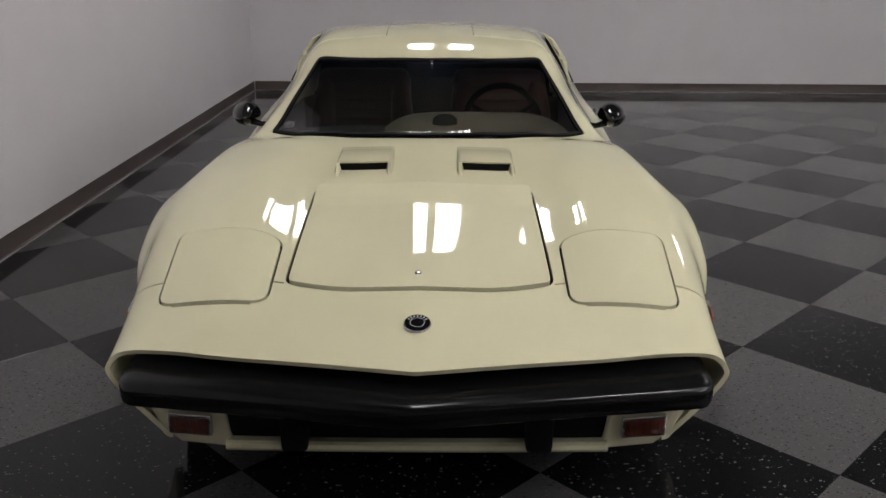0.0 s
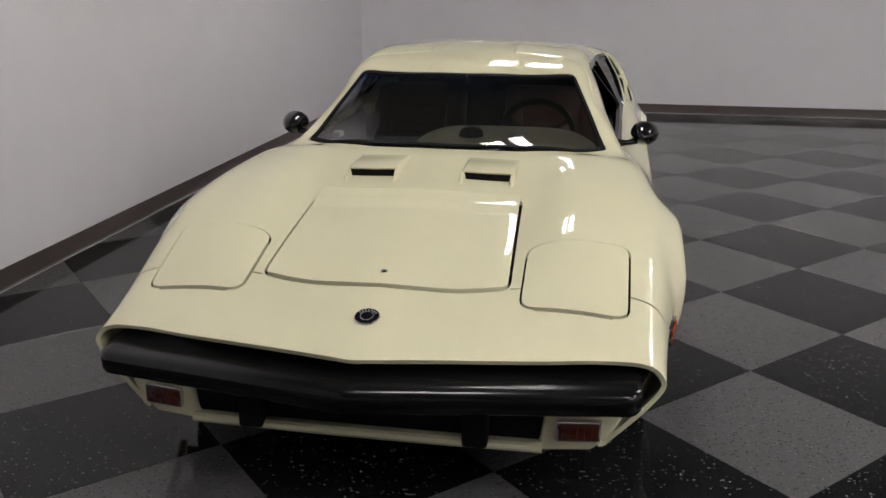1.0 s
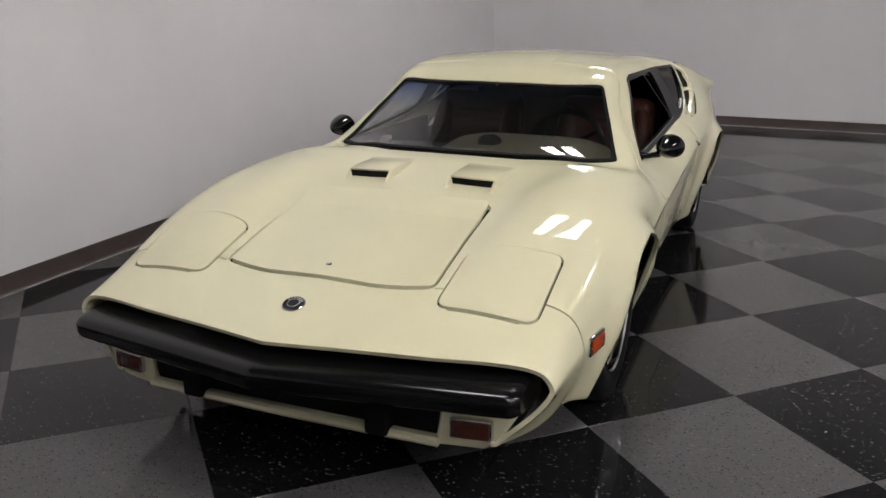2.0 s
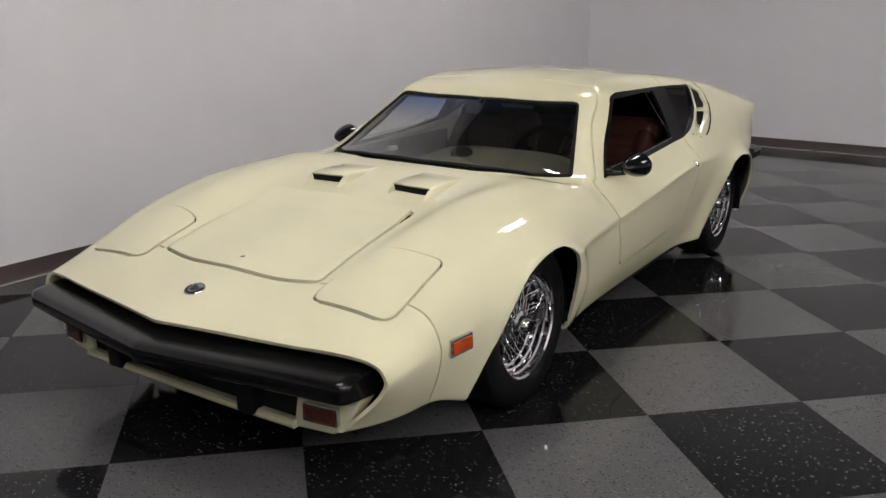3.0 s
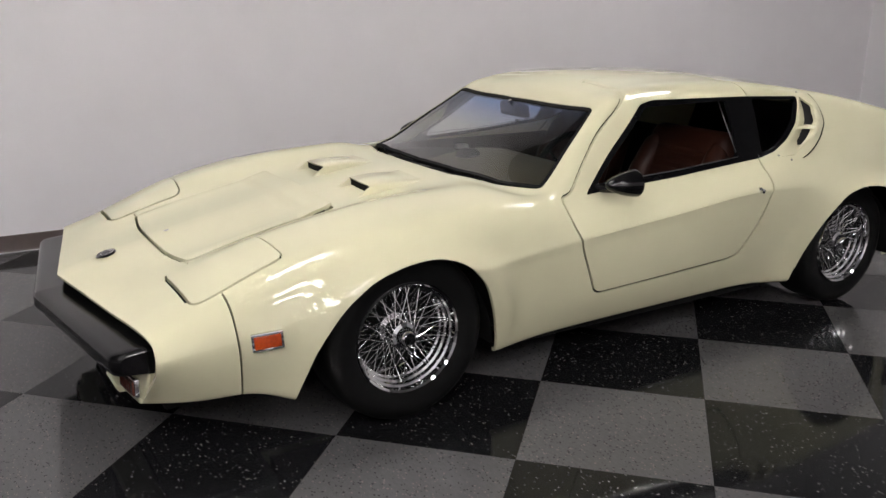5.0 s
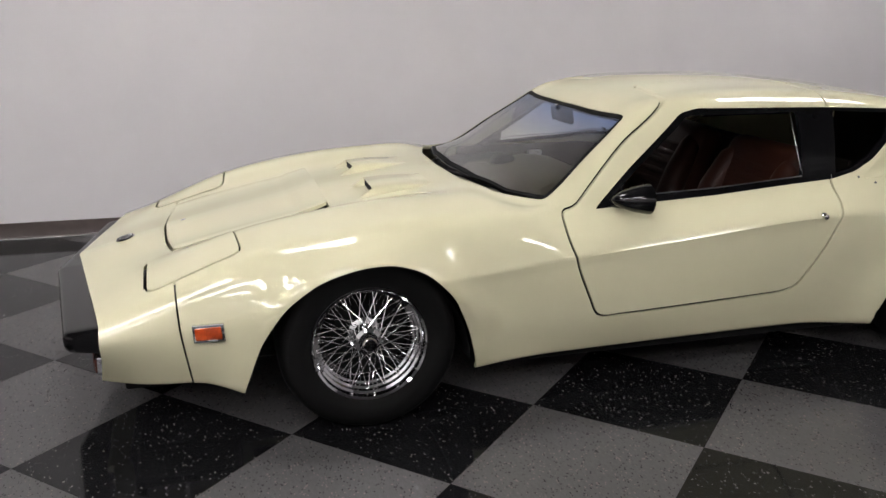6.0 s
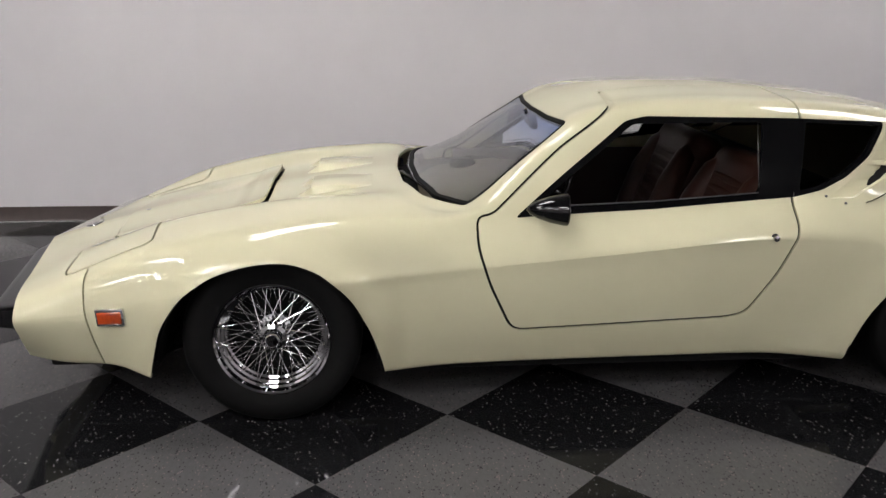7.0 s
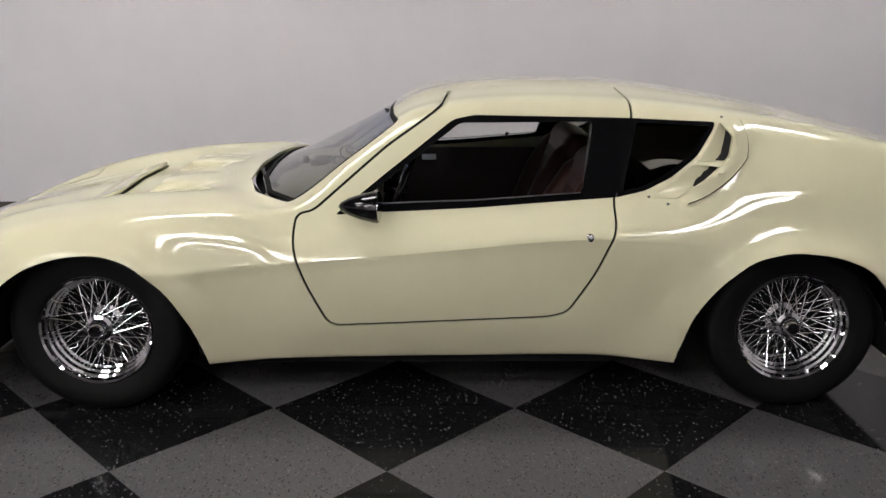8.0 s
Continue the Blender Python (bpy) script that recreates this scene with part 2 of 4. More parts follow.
def carve(mesh, cutter, op):
    """A boolean of two meshes, as a new mesh; the cutter is nudged a little where the first try fails."""
    best = None
    for k in range(5):
        a, b = new("work_a", mesh.copy()), new("work_b", cutter)
        b.location = (0.00007 * k, 0.00011 * k, 0.00009 * k)
        mod = a.modifiers.new("cut", "BOOLEAN")
        mod.operation, mod.object, mod.solver = op, b, "EXACT"
        mod.use_self = k > 2
        deps = bpy.context.evaluated_depsgraph_get()
        deps.update()
        out = bpy.data.meshes.new_from_object(a.evaluated_get(deps))
        bpy.data.objects.remove(a)
        bpy.data.objects.remove(b)
        n, full = len(out.polygons), len(mesh.polygons)
        good = (n > 60 and n != full) if op == "INTERSECT" else (n > full * 0.15)
        if good and op == "INTERSECT":
            lo = [min(v.co[i] for v in cutter.vertices) - 0.01 for i in range(3)]
            hi = [max(v.co[i] for v in cutter.vertices) + 0.01 for i in range(3)]
            good = all(lo[i] < v.co[i] < hi[i] for v in out.vertices for i in range(3))
        best = out
        if good:
            break
    return best


def curve(*keys):
    """A smooth function through (at, value) keys, with no overshoot."""
    xs, ys = [k[0] for k in keys], [k[1] for k in keys]
    d = [(ys[i + 1] - ys[i]) / (xs[i + 1] - xs[i]) for i in range(len(xs) - 1)]
    m = [d[0]] + [0.0 if d[i - 1] * d[i] <= 0 else 2 * d[i - 1] * d[i] / (d[i - 1] + d[i]) for i in range(1, len(d))] + [d[-1]]

    def f(x):
        if x <= xs[0]:
            return ys[0]
        if x >= xs[-1]:
            return ys[-1]
        i = max(k for k in range(len(xs)) if xs[k] <= x)
        i = min(i, len(d) - 1)
        h = xs[i + 1] - xs[i]
        t = (x - xs[i]) / h
        return (ys[i] * (1 + 2 * t) * (1 - t) ** 2 + m[i] * h * t * (1 - t) ** 2 + ys[i + 1] * t * t * (3 - 2 * t) + m[i + 1] * h * t * t * (t - 1))

    return f


def soft(f, low, high, wide=0.08, narrow=0.025, rear=0.12):
    """The curve with its curvature evened out, less so round the windscreen."""
    weights = [math.exp(-0.5 * (k / 2.0) ** 2) for k in range(-5, 6)]

    def g(x):
        size = narrow if 0.30 < x < 1.12 else wide if x < 1.7 else min(rear, wide + 0.1 * (x - 1.7))
        total = 0.0
        for k, w in zip(range(-5, 6), weights):
            at = x + size * k / 2.0
            if at < low:
                total += w * (2 * f(low) - f(2 * low - at))
            elif at > high:
                total += w * (2 * f(high) - f(2 * high - at))
            else:
                total += w * f(at)
        return total / sum(weights)

    return functools.lru_cache(maxsize=None)(g)


# ---- room ----
def wall(name, x0, x1, y0, y1, z0=0.0, z1=CEILING, mat=WALL):
    ob = part(name, boxed(x0, x1, y0, y1, z0, z1), mat)
    return tagged(ob, kind="structure")


tagged(wall("wall_west", ROOM_X0 - 0.15, ROOM_X0, ROOM_Y0 - 0.15, ROOM_Y1 + 0.15), "smooth pale grey painted showroom wall behind the car", "wall")
tagged(wall("wall_north", ROOM_X0, ROOM_X1, ROOM_Y1, ROOM_Y1 + 0.15), "smooth pale grey painted end wall of the showroom", "wall")
# east and south walls are unseen; their distance sets the bounced light
tagged(wall("wall_east", ROOM_X1, ROOM_X1 + 0.15, ROOM_Y0 - 0.15, ROOM_Y1 + 0.15), "unseen pale grey painted wall closing the showroom, placed for bounced light", "wall")
tagged(wall("wall_south", ROOM_X0, ROOM_X1, ROOM_Y0 - 0.15, ROOM_Y0), "unseen pale grey painted wall closing the showroom, placed for bounced light", "wall")
tagged(wall("ceiling", ROOM_X0 - 0.15, ROOM_X1 + 0.15, ROOM_Y0 - 0.15, ROOM_Y1 + 0.15, CEILING, CEILING + 0.1, CEIL), "plain dark grey showroom ceiling", "ceiling")


def cove_base(name, along, at, low, high, side):
    """A vinyl base 10 cm high with a rounded toe on the floor."""
    prof = [(0.0, 0.0), (0.014, 0.0), (0.013, 0.003), (0.007, 0.008), (0.0045, 0.016), (0.004, 0.098), (0.002, 0.1), (0.0, 0.1)]
    bm = bmesh.new()
    pts = [(at + side * p[0], p[1]) for p in prof]
    if along == "Y":
        prism(pts, "Y", low, high, bm)
    else:
        prism(pts, "X", low, high, bm)
    # thin pale strip: the highlight along the floor joint, put into colour
    toe = bmesh.new()
    if along == "Y":
        box(toe, min(at + side * 0.0142, at + side * 0.022), max(at + side * 0.0142, at + side * 0.022), low, high, 0.0005, 0.006, bevel=0.0015, segments=1)
    else:
        box(toe, low, high, min(at + side * 0.0142, at + side * 0.022), max(at + side * 0.0142, at + side * 0.022), 0.0005, 0.006, bevel=0.0015, segments=1)
    ob = tagged(part(name, bm, BASE), "glossy dark brown vinyl cove base along the wall", "baseboard", kind="structure")
    part("toe_shine", toe, TOE_SHINE, ob, "pale strip standing for the shine along the floor joint")
    return ob


cove_base("baseboard_west", "Y", ROOM_X0, ROOM_Y0, ROOM_Y1, 1)
cove_base("baseboard_north", "X", ROOM_Y1, ROOM_X0 + 0.015, ROOM_X1, -1)


def ceiling_light(m):
    """A narrow recessed troffer: steel tray with three bare tubes."""
    ob = empty("ceiling_light", m)
    bm = bmesh.new()
    box(bm, -0.165, 0.165, -0.61, 0.61, -0.012, -0.004)
    for x in (-0.165, 0.15):
        box(bm, x, x + 0.015, -0.61, 0.61, -0.06, -0.012)
    for y in (-0.61, 0.595):
        box(bm, -0.15, 0.15, y, y + 0.015, -0.06, -0.012)
    part("tray", bm, WHITE, ob)
    for x in (-0.095, 0.0, 0.095):
        part("tube", tube([(x, -0.58, -0.048), (x, 0.58, -0.048)], 0.034, 10), TUBE, ob, "glowing white fluorescent tube")
    return tagged(ob, "recessed fluorescent ceiling light with three bare tubes", "ceiling light", "ceiling lights")


# the unseen row at x = 7.15 is added to brighten the car's flank
LIGHTS = [(x + dx, y) for x, ys in ((0.05, (-0.6, 3.7)), (2.4, (-2.85,)), (4.8, (-5.1, -2.85, -0.6, 3.7)), (7.15, (-5.1, -2.85, -0.6))) for y in ys for dx in (-0.23, 0.23)]
first = None
for x, y in LIGHTS:
    if first is None:
        first = ceiling_light(pose(x, y, CEILING))
    else:
        copy_thing(first, pose(x, y, CEILING))

outlet = empty("wall_outlet", pose(4.975, ROOM_Y1, 0.42))
part("cover_plate", boxed(-0.036, 0.036, -0.008, 0.0, -0.058, 0.058, bevel=0.003), WHITE, outlet)
for z in (-0.024, 0.024):
    part("socket", boxed(-0.016, 0.016, -0.0105, -0.0085, z - 0.014, z + 0.014, bevel=0.0008), WHITE, outlet)
tagged(outlet, "white plastic duplex wall outlet on the end wall", "outlet")


# ---- the car: origin on the floor under the front axle, nose towards -y ----
car = empty("sports_car", pose(0.004, 0, 0, 0, 0, 0.3))
tagged(car, "low cream two-door sports coupe with black bumpers and chrome wire wheels", "car")

NOSE, TAIL = -0.986, 3.03
# height of the middle line: bonnet, windscreen, roof, rear deck
top_z = curve((NOSE, 0.460), (-0.815, 0.505), (-0.595, 0.546), (-0.3, 0.610), (-0.07, 0.660), (0.14, 0.690), (0.40, 0.735), (0.455, 0.740), (0.49, 0.752), (0.54, 0.774), (0.75, 0.875), (0.96, 0.976), (1.02, 1.006), (1.09, 1.043), (1.25, 1.082), (1.5, 1.098), (1.75, 1.096), (2.17, 1.060), (2.41, 1.018), (2.75, 0.945), (TAIL, 0.87))
# fender crest, then windscreen pillar, roof edge and rear pillar
edge_x = curve((NOSE, 0.50), (-0.4, 0.50), (0.0, 0.51), (0.4, 0.57), (0.63, 0.66), (1.05, 0.51), (1.25, 0.515), (1.85, 0.53), (2.12, 0.600), (2.5, 0.655), (2.8, 0.705), (TAIL, 0.755))
edge_z = curve((NOSE, 0.456), (-0.7, 0.562), (-0.415, 0.650), (-0.16, 0.699), (0.1, 0.735), (0.4, 0.746), (0.58, 0.712), (0.66, 0.722), (0.84, 0.852), (1.02, 0.980), (1.08, 1.020), (1.25, 1.048), (1.5, 1.060), (1.85, 1.054), (2.12, 1.030), (2.5, 0.976), (2.8, 0.905), (TAIL, 0.846))
# belt line, and the outer shoulder of the fenders
belt_x = curve((NOSE, 0.772), (-0.6, 0.788), (0.0, 0.801), (0.5, 0.772), (0.67, 0.736), (0.85, 0.722), (1.3, 0.728), (1.77, 0.746), (2.0, 0.776), (2.42, 0.810), (2.8, 0.79), (TAIL, 0.775))
belt_z = curve((NOSE, 0.440), (-0.69, 0.526), (-0.41, 0.602), (-0.06, 0.672), (0.2, 0.692), (0.5, 0.698), (0.67, 0.692), (0.85, 0.690), (1.3, 0.716), (1.77, 0.752), (2.0, 0.770), (2.42, 0.775), (2.8, 0.775), (TAIL, 0.772))
# widest line with the crease along the side
side_x = curve((NOSE, 0.808), (-0.56, 0.838), (-0.2, 0.860), (0.0, 0.866), (0.31, 0.850), (0.65, 0.842), (1.2, 0.844), (1.68, 0.845), (2.0, 0.855), (2.42, 0.865), (2.75, 0.85), (TAIL, 0.79))
side_z = curve((NOSE, 0.392), (-0.56, 0.440), (-0.2, 0.52), (0.0, 0.555), (0.31, 0.529), (0.65, 0.553), (1.2, 0.600), (1.68, 0.640), (2.0, 0.62), (2.42, 0.60), (2.8, 0.60), (TAIL, 0.62))
low_x = curve((NOSE, 0.772), (-0.85, 0.797), (-0.56, 0.812), (-0.40, 0.82), (0.0, 0.855), (0.38, 0.818), (0.77, 0.822), (1.2, 0.818), (1.62, 0.810), (2.0, 0.815), (2.42, 0.865), (2.78, 0.84), (TAIL, 0.78))
low_z = curve((NOSE, 0.325), (-0.5, 0.315), (0.0, 0.38), (0.4, 0.34), (0.77, 0.335), (1.62, 0.342), (2.0, 0.35), (2.42, 0.38), (2.8, 0.40), (TAIL, 0.42))
sill_x = curve((NOSE, 0.668), (-0.93, 0.728), (-0.85, 0.752), (-0.56, 0.772), (-0.42, 0.800), (0.0, 0.84), (0.38, 0.785), (0.7, 0.768), (1.2, 0.764), (1.75, 0.764), (2.02, 0.80), (2.42, 0.86), (2.78, 0.82), (TAIL, 0.75))
sill_z = curve((NOSE, 0.222), (-0.56, 0.226), (-0.42, 0.162), (0.0, 0.155), (0.37, 0.178), (0.6, 0.193), (1.2, 0.201), (1.75, 0.205), (2.0, 0.182), (2.42, 0.18), (2.78, 0.20), (TAIL, 0.25))
crown = curve((NOSE, 0.3), (-0.4, 0.0), (0.3, 0.0), (0.6, 1.0), (TAIL, 1.0))
rise = curve((NOSE, 0.70), (-0.6, 0.48), (-0.1, 0.33), (0.3, 0.38), (0.6, 0.50), (TAIL, 0.50))


top_z, edge_x, edge_z, belt_x, belt_z, side_x, side_z, low_x, low_z, sill_x, sill_z = [soft(f, NOSE, TAIL) for f in (top_z, edge_x, edge_z, belt_x, belt_z, side_x, side_z, low_x, low_z, sill_x, sill_z)]


# the bonnet is crowned along its middle
hump = soft(curve((NOSE, 0.0), (-0.80, 0.008), (-0.62, 0.017), (-0.45, 0.020), (-0.2, 0.020), (0.25, 0.018), (0.43, 0.007), (0.50, 0.0), (TAIL, 0.0)), NOSE, TAIL)


def section(s):
    """Half a cross-section, from the middle line down to the sill."""
    t, h = top_z(s), hump(s)
    a, c, d = (0.0, t + h), (edge_x(s), edge_z(s)), (belt_x(s), belt_z(s))
    w = crown(s)
    b1 = (c[0] * (0.50 - 0.10 * w), t + (c[1] - t) * (0.06 + 0.08 * w) + 0.35 * h)
    b2 = (c[0] * (0.78 - 0.06 * w), t + (c[1] - t) * rise(s))
    v = 1.0 - w
    cd = ((c[0] + d[0]) / 2 + 0.012 + 0.003 * v, (c[1] + d[1]) / 2 + 0.006 + 0.005 * v)
    e, f, g = (side_x(s), side_z(s)), (low_x(s), low_z(s)), (sill_x(s), sill_z(s))
    return [Vector(p) for p in (a, b1, b2, c, cd, d, e, f, g)]


COUNTS = (5, 5, 5, 7, 7, 10, 10, 6)
crease = curve((NOSE, 0.10), (-0.4, 0.12), (0.1, 0.2), (0.5, 0.30), (1.55, 0.30), (1.9, 0.05), (TAIL, 0.05))


# swell of the flank between the windows and the crease
bulge = curve((0.2, 0.0), (0.7, 0.013), (1.6, 0.013), (2.1, 0.0))
rib = curve((0.10, 0.0), (0.34, 0.006), (0.7, 0.008), (1.6, 0.008), (1.95, 0.0))


def spline_point(p0, p1, p2, p3, u):
    t0, t1 = 0.0, max((p1 - p0).length, 1e-4) ** 0.5
    t2 = t1 + max((p2 - p1).length, 1e-4) ** 0.5
    t3 = t2 + max((p3 - p2).length, 1e-4) ** 0.5
    t = t1 + (t2 - t1) * u
    a1 = p0 * ((t1 - t) / (t1 - t0)) + p1 * ((t - t0) / (t1 - t0))
    a2 = p1 * ((t2 - t) / (t2 - t1)) + p2 * ((t - t1) / (t2 - t1))
    a3 = p2 * ((t3 - t) / (t3 - t2)) + p3 * ((t - t2) / (t3 - t2))
    b1 = a1 * ((t2 - t) / (t2 - t0)) + a2 * ((t - t0) / (t2 - t0))
    b2 = a2 * ((t3 - t) / (t3 - t1)) + a3 * ((t - t1) / (t3 - t1))
    return b1 * ((t2 - t) / (t2 - t1)) + b2 * ((t - t1) / (t2 - t1))


def section_points(s):
    p = section(s)
    ext = [Vector((-p[1].x, p[1].y))] + p + [p[-1] * 2 - p[-2]]
    sharp = crease(s)
    out = []
    for i, n in enumerate(COUNTS):
        p0, p1, p2, p3 = ext[i:i + 4]
        if i == 5:
            p3 = p3.lerp(p2 * 2 - p1 + Vector((0.012, -0.05)), sharp)
        if i == 6:
            p0 = p0.lerp(p1 * 2 - p2 + Vector((0.02, 0.0)), sharp)
        bend = (lambda u: 1 - (1 - u) ** 1.5) if i == 5 else (lambda u: u ** 1.5) if i == 6 else (lambda u: u)
        row = [spline_point(p0, p1, p2, p3, bend(k / n)) for k in range(n)]
        if i == 5:
            for k, q in enumerate(row):
                q.x += bulge(s) * math.sin(math.pi * k / n)
        if i in (5, 6):
            for q in row:
                q.x += rib(s) * math.exp(-((q.y - p[6].y) / 0.017) ** 2)
        out += row
    out.append(p[-1])
    ridge = sum(COUNTS[:6])
    for _ in range(3):
        out = [out[0]] + [(out[k - 1] + out[k] * 2 + out[k + 1]) / 4 if abs(k - ridge) > 3 else out[k] for k in range(1, len(out) - 1)] + [out[-1]]
    return out + [out[-1] + Vector(d) for d in ((-0.005, -0.008), (-0.014, -0.013), (-0.026, -0.014))]


# rear edge of the air intakes, standing proud of the side
intake_lip = curve((0.74, 1.92), (0.765, 1.98), (0.82, 2.068), (0.86, 2.115), (0.90, 2.155), (0.96, 2.177), (1.01, 2.180))


def fade(u):
    u = max(0.0, min(1.0, u))
    return u * u * (3 - 2 * u)


def placed(s, x, z, lip=0.028):
    """The swept nose and the leaning tail."""
    v = max(0.0, min(1.0, (-0.25 - s) / 0.70))
    v = v * v * (3 - 2 * v)
    w = max(0.0, (s - 2.65) / 0.38)
    if z < 0.75 and abs(x) > 0.6:
        flare = 0.0
        for cy, top in ((-0.01, 0.60), (2.40, 0.595)):
            dy, dz = (s - cy) / 0.40, max(0.0, z - 0.20) / (top - 0.20)
            r = math.hypot(dy, dz) - 1.0
            flare = max(flare, math.exp(-(abs(r) / 0.13) ** 1.7) * min(1.0, max(0.0, (z - 0.16) / 0.22)))
        step = fade((s + 0.66) / 0.16) * fade((-0.10 - s) / 0.28) * fade((0.60 - z) / 0.28)
        x += math.copysign(0.048 * flare + 0.013 * step, x)
    if 1.8 < s < 2.7 and 0.74 < z < 1.03:
        d = s - intake_lip(z)
        k = math.exp(-(d / (0.042 if d > 0 else 0.02)) ** 2) * fade((z - 0.775) / 0.09) * fade((1.028 - z) / 0.06)
        x += math.copysign(lip * k, x)
    return Vector((x, s + v * 0.141 * min(1.0, abs(x) / 0.78) - w * 0.27 * max(0.0, 0.78 - z), z))


STATIONS = 170


def skin():
    """The outer skin as rows of points across the car."""
    rows, lips = [], []
    for i in range(STATIONS + 1):
        s = NOSE + (TAIL - NOSE) * i / STATIONS
        half = section_points(s)
        pts = [(-p.x, p.y) for p in half[:0:-1]] + [(p.x, p.y) for p in half]
        rows.append([placed(s, x, z, 0.0) for x, z in pts])
        lips.append([placed(s, x, z) - placed(s, x, z, 0.0) for x, z in pts])
    # the foot of the windscreen stays crisp
    ease = [min(1.0, max(0.0, (abs(NOSE + (TAIL - NOSE) * k / STATIONS - 0.5) - 0.12) / 0.1)) for k in range(STATIONS + 1)]
    for _ in range(5):
        rows = [rows[0]] + [[q.lerp((p + t) / 2, 0.5 * ease[k]) for p, q, t in zip(rows[k - 1], rows[k], rows[k + 1])] for k in range(1, STATIONS)] + [rows[-1]]
    return [[p + d for p, d in zip(row, lip)] for row, lip in zip(rows, lips)]


SKIN = skin()
SKIN_BM = bmesh.new()
grid = [[SKIN_BM.verts.new(p) for p in row] for row in SKIN]
for p, q in zip(grid, grid[1:]):
    for i in range(len(p) - 1):
        SKIN_BM.faces.new((p[i], p[i + 1], q[i + 1], q[i]))
SKIN_BM.normal_update()
if sum(f.normal.z for f in SKIN_BM.faces) < 0:
    bmesh.ops.reverse_faces(SKIN_BM, faces=SKIN_BM.faces)
    SKIN_BM.normal_update()


def shell(inset, thick):
    """A closed sheet that follows the skin."""
    outer, inner = {}, {}
    bm = bmesh.new()
    for v in SKIN_BM.verts:
        outer[v] = bm.verts.new(v.co - v.normal * inset)
        inner[v] = bm.verts.new(v.co - v.normal * (inset + thick))
    for f in SKIN_BM.faces:
        bm.faces.new([outer[v] for v in f.verts])
        bm.faces.new([inner[v] for v in reversed(f.verts)])
    for e in SKIN_BM.edges:
        if len(e.link_faces) == 1:
            a, b = e.link_loops[0].vert, e.link_loops[0].link_loop_next.vert
            bm.faces.new((outer[b], outer[a], inner[a], inner[b]))
    return as_mesh(bm)


# openings, as outlines in side view (y, z) or in plan (x, y)
ARCH_F = rounded([(-0.45, 0.05), (-0.425, 0.18), (-0.365, 0.375), (-0.29, 0.487), (-0.18, 0.562), (-0.05, 0.598), (0.06, 0.602), (0.165, 0.565), (0.26, 0.47), (0.325, 0.33), (0.365, 0.19), (0.375, 0.05)], 0.05, 4)
ARCH_R = rounded([(1.985, 0.05), (2.005, 0.20), (2.045, 0.38), (2.115, 0.492), (2.215, 0.582), (2.34, 0.612), (2.48, 0.60), (2.60, 0.555), (2.69, 0.46), (2.74, 0.32), (2.76, 0.05)], 0.05, 4)
DOOR = rounded([(0.80, 0.330), (0.72, 0.50), (0.682, 0.62), (0.686, 0.700), (0.742, 0.708), (0.998, 0.915), (1.235, 1.075), (1.27, 1.25), (1.852, 1.25), (1.852, 1.02), (1.766, 0.757), (1.768, 0.68), (1.70, 0.52), (1.615, 0.375), (1.55, 0.358)], 0.04, 5)
DAYLIGHT = rounded([(0.815, 0.695), (1.225, 1.003), (1.30, 1.018), (1.82, 1.012), (2.132, 1.004), (2.118, 0.978), (2.054, 0.895), (1.964, 0.828), (1.876, 0.785), (1.78, 0.762), (1.30, 0.722)], 0.018, 4)
DOOR_GLASS = rounded([(0.885, 0.722), (1.25, 0.992), (1.715, 0.998), (1.665, 0.772), (1.30, 0.742)], 0.02, 4)
REAR_GLASS = rounded([(1.865, 0.998), (2.110, 0.990), (2.040, 0.900), (1.952, 0.838), (1.868, 0.797), (1.80, 0.780)], 0.012, 4)
VENT = rounded([(2.145, 1.006), (2.176, 0.96), (2.155, 0.90), (2.115, 0.86), (2.068, 0.82), (1.98, 0.765), (1.895, 0.762), (1.974, 0.82), (2.024, 0.86), (2.074, 0.90), (2.117, 0.96)], 0.010, 4)
SCREEN = rounded([(0.0, 0.430), (0.30, 0.446), (0.52, 0.505), (0.650, 0.648), (0.492, 1.030), (0.25, 1.0), (0.0, 0.99), (-0.25, 1.0), (-0.492, 1.030), (-0.650, 0.648), (-0.52, 0.505), (-0.30, 0.446)], 0.022, 4)
PANE_PLAN = rounded([(0.0, 0.476), (0.30, 0.491), (0.52, 0.545), (0.650, 0.657), (0.500, 1.038), (0.25, 1.008), (0.0, 0.998), (-0.25, 1.008), (-0.500, 1.038), (-0.650, 0.657), (-0.52, 0.545), (-0.30, 0.491)], 0.022, 4)
LID = rounded([(0.408, -0.430), (0.712, -0.405), (0.708, -0.705), (0.408, -0.716)], 0.045, 6)
PANEL = rounded([(0.356, -0.072), (0.370, -0.628), (0.2, -0.655), (0.0, -0.665), (-0.2, -0.655), (-0.370, -0.628), (-0.356, -0.072)], 0.03, 5)
GAP = 0.0028

base_shell = shell(0.0, 0.013)
holes = bmesh.new()
both_sides(ARCH_F, "X", 0.42, 1.3, holes)
both_sides(ARCH_R, "X", 0.42, 1.3, holes)
body_mesh = carve(base_shell, as_mesh(holes), "DIFFERENCE")
body_mesh = carve(body_mesh, as_mesh(both_sides(DAYLIGHT, "X", 0.3, 1.3)), "DIFFERENCE")
holes = both_sides(grown(LID, 0.0036), "Z", 0.3, 1.2)
prism(grown(PANEL, 0.005), "Z", 0.45, 1.2, holes)
prism(SCREEN, "Z", 0.60, 1.4, holes)
both_sides([(0.45, -0.7235), (0.665, -0.7155), (0.665, -0.700), (0.45, -0.708)], "Z", 0.3, 1.2, holes)
both_sides(VENT, "X", 0.3, 1.3, holes)
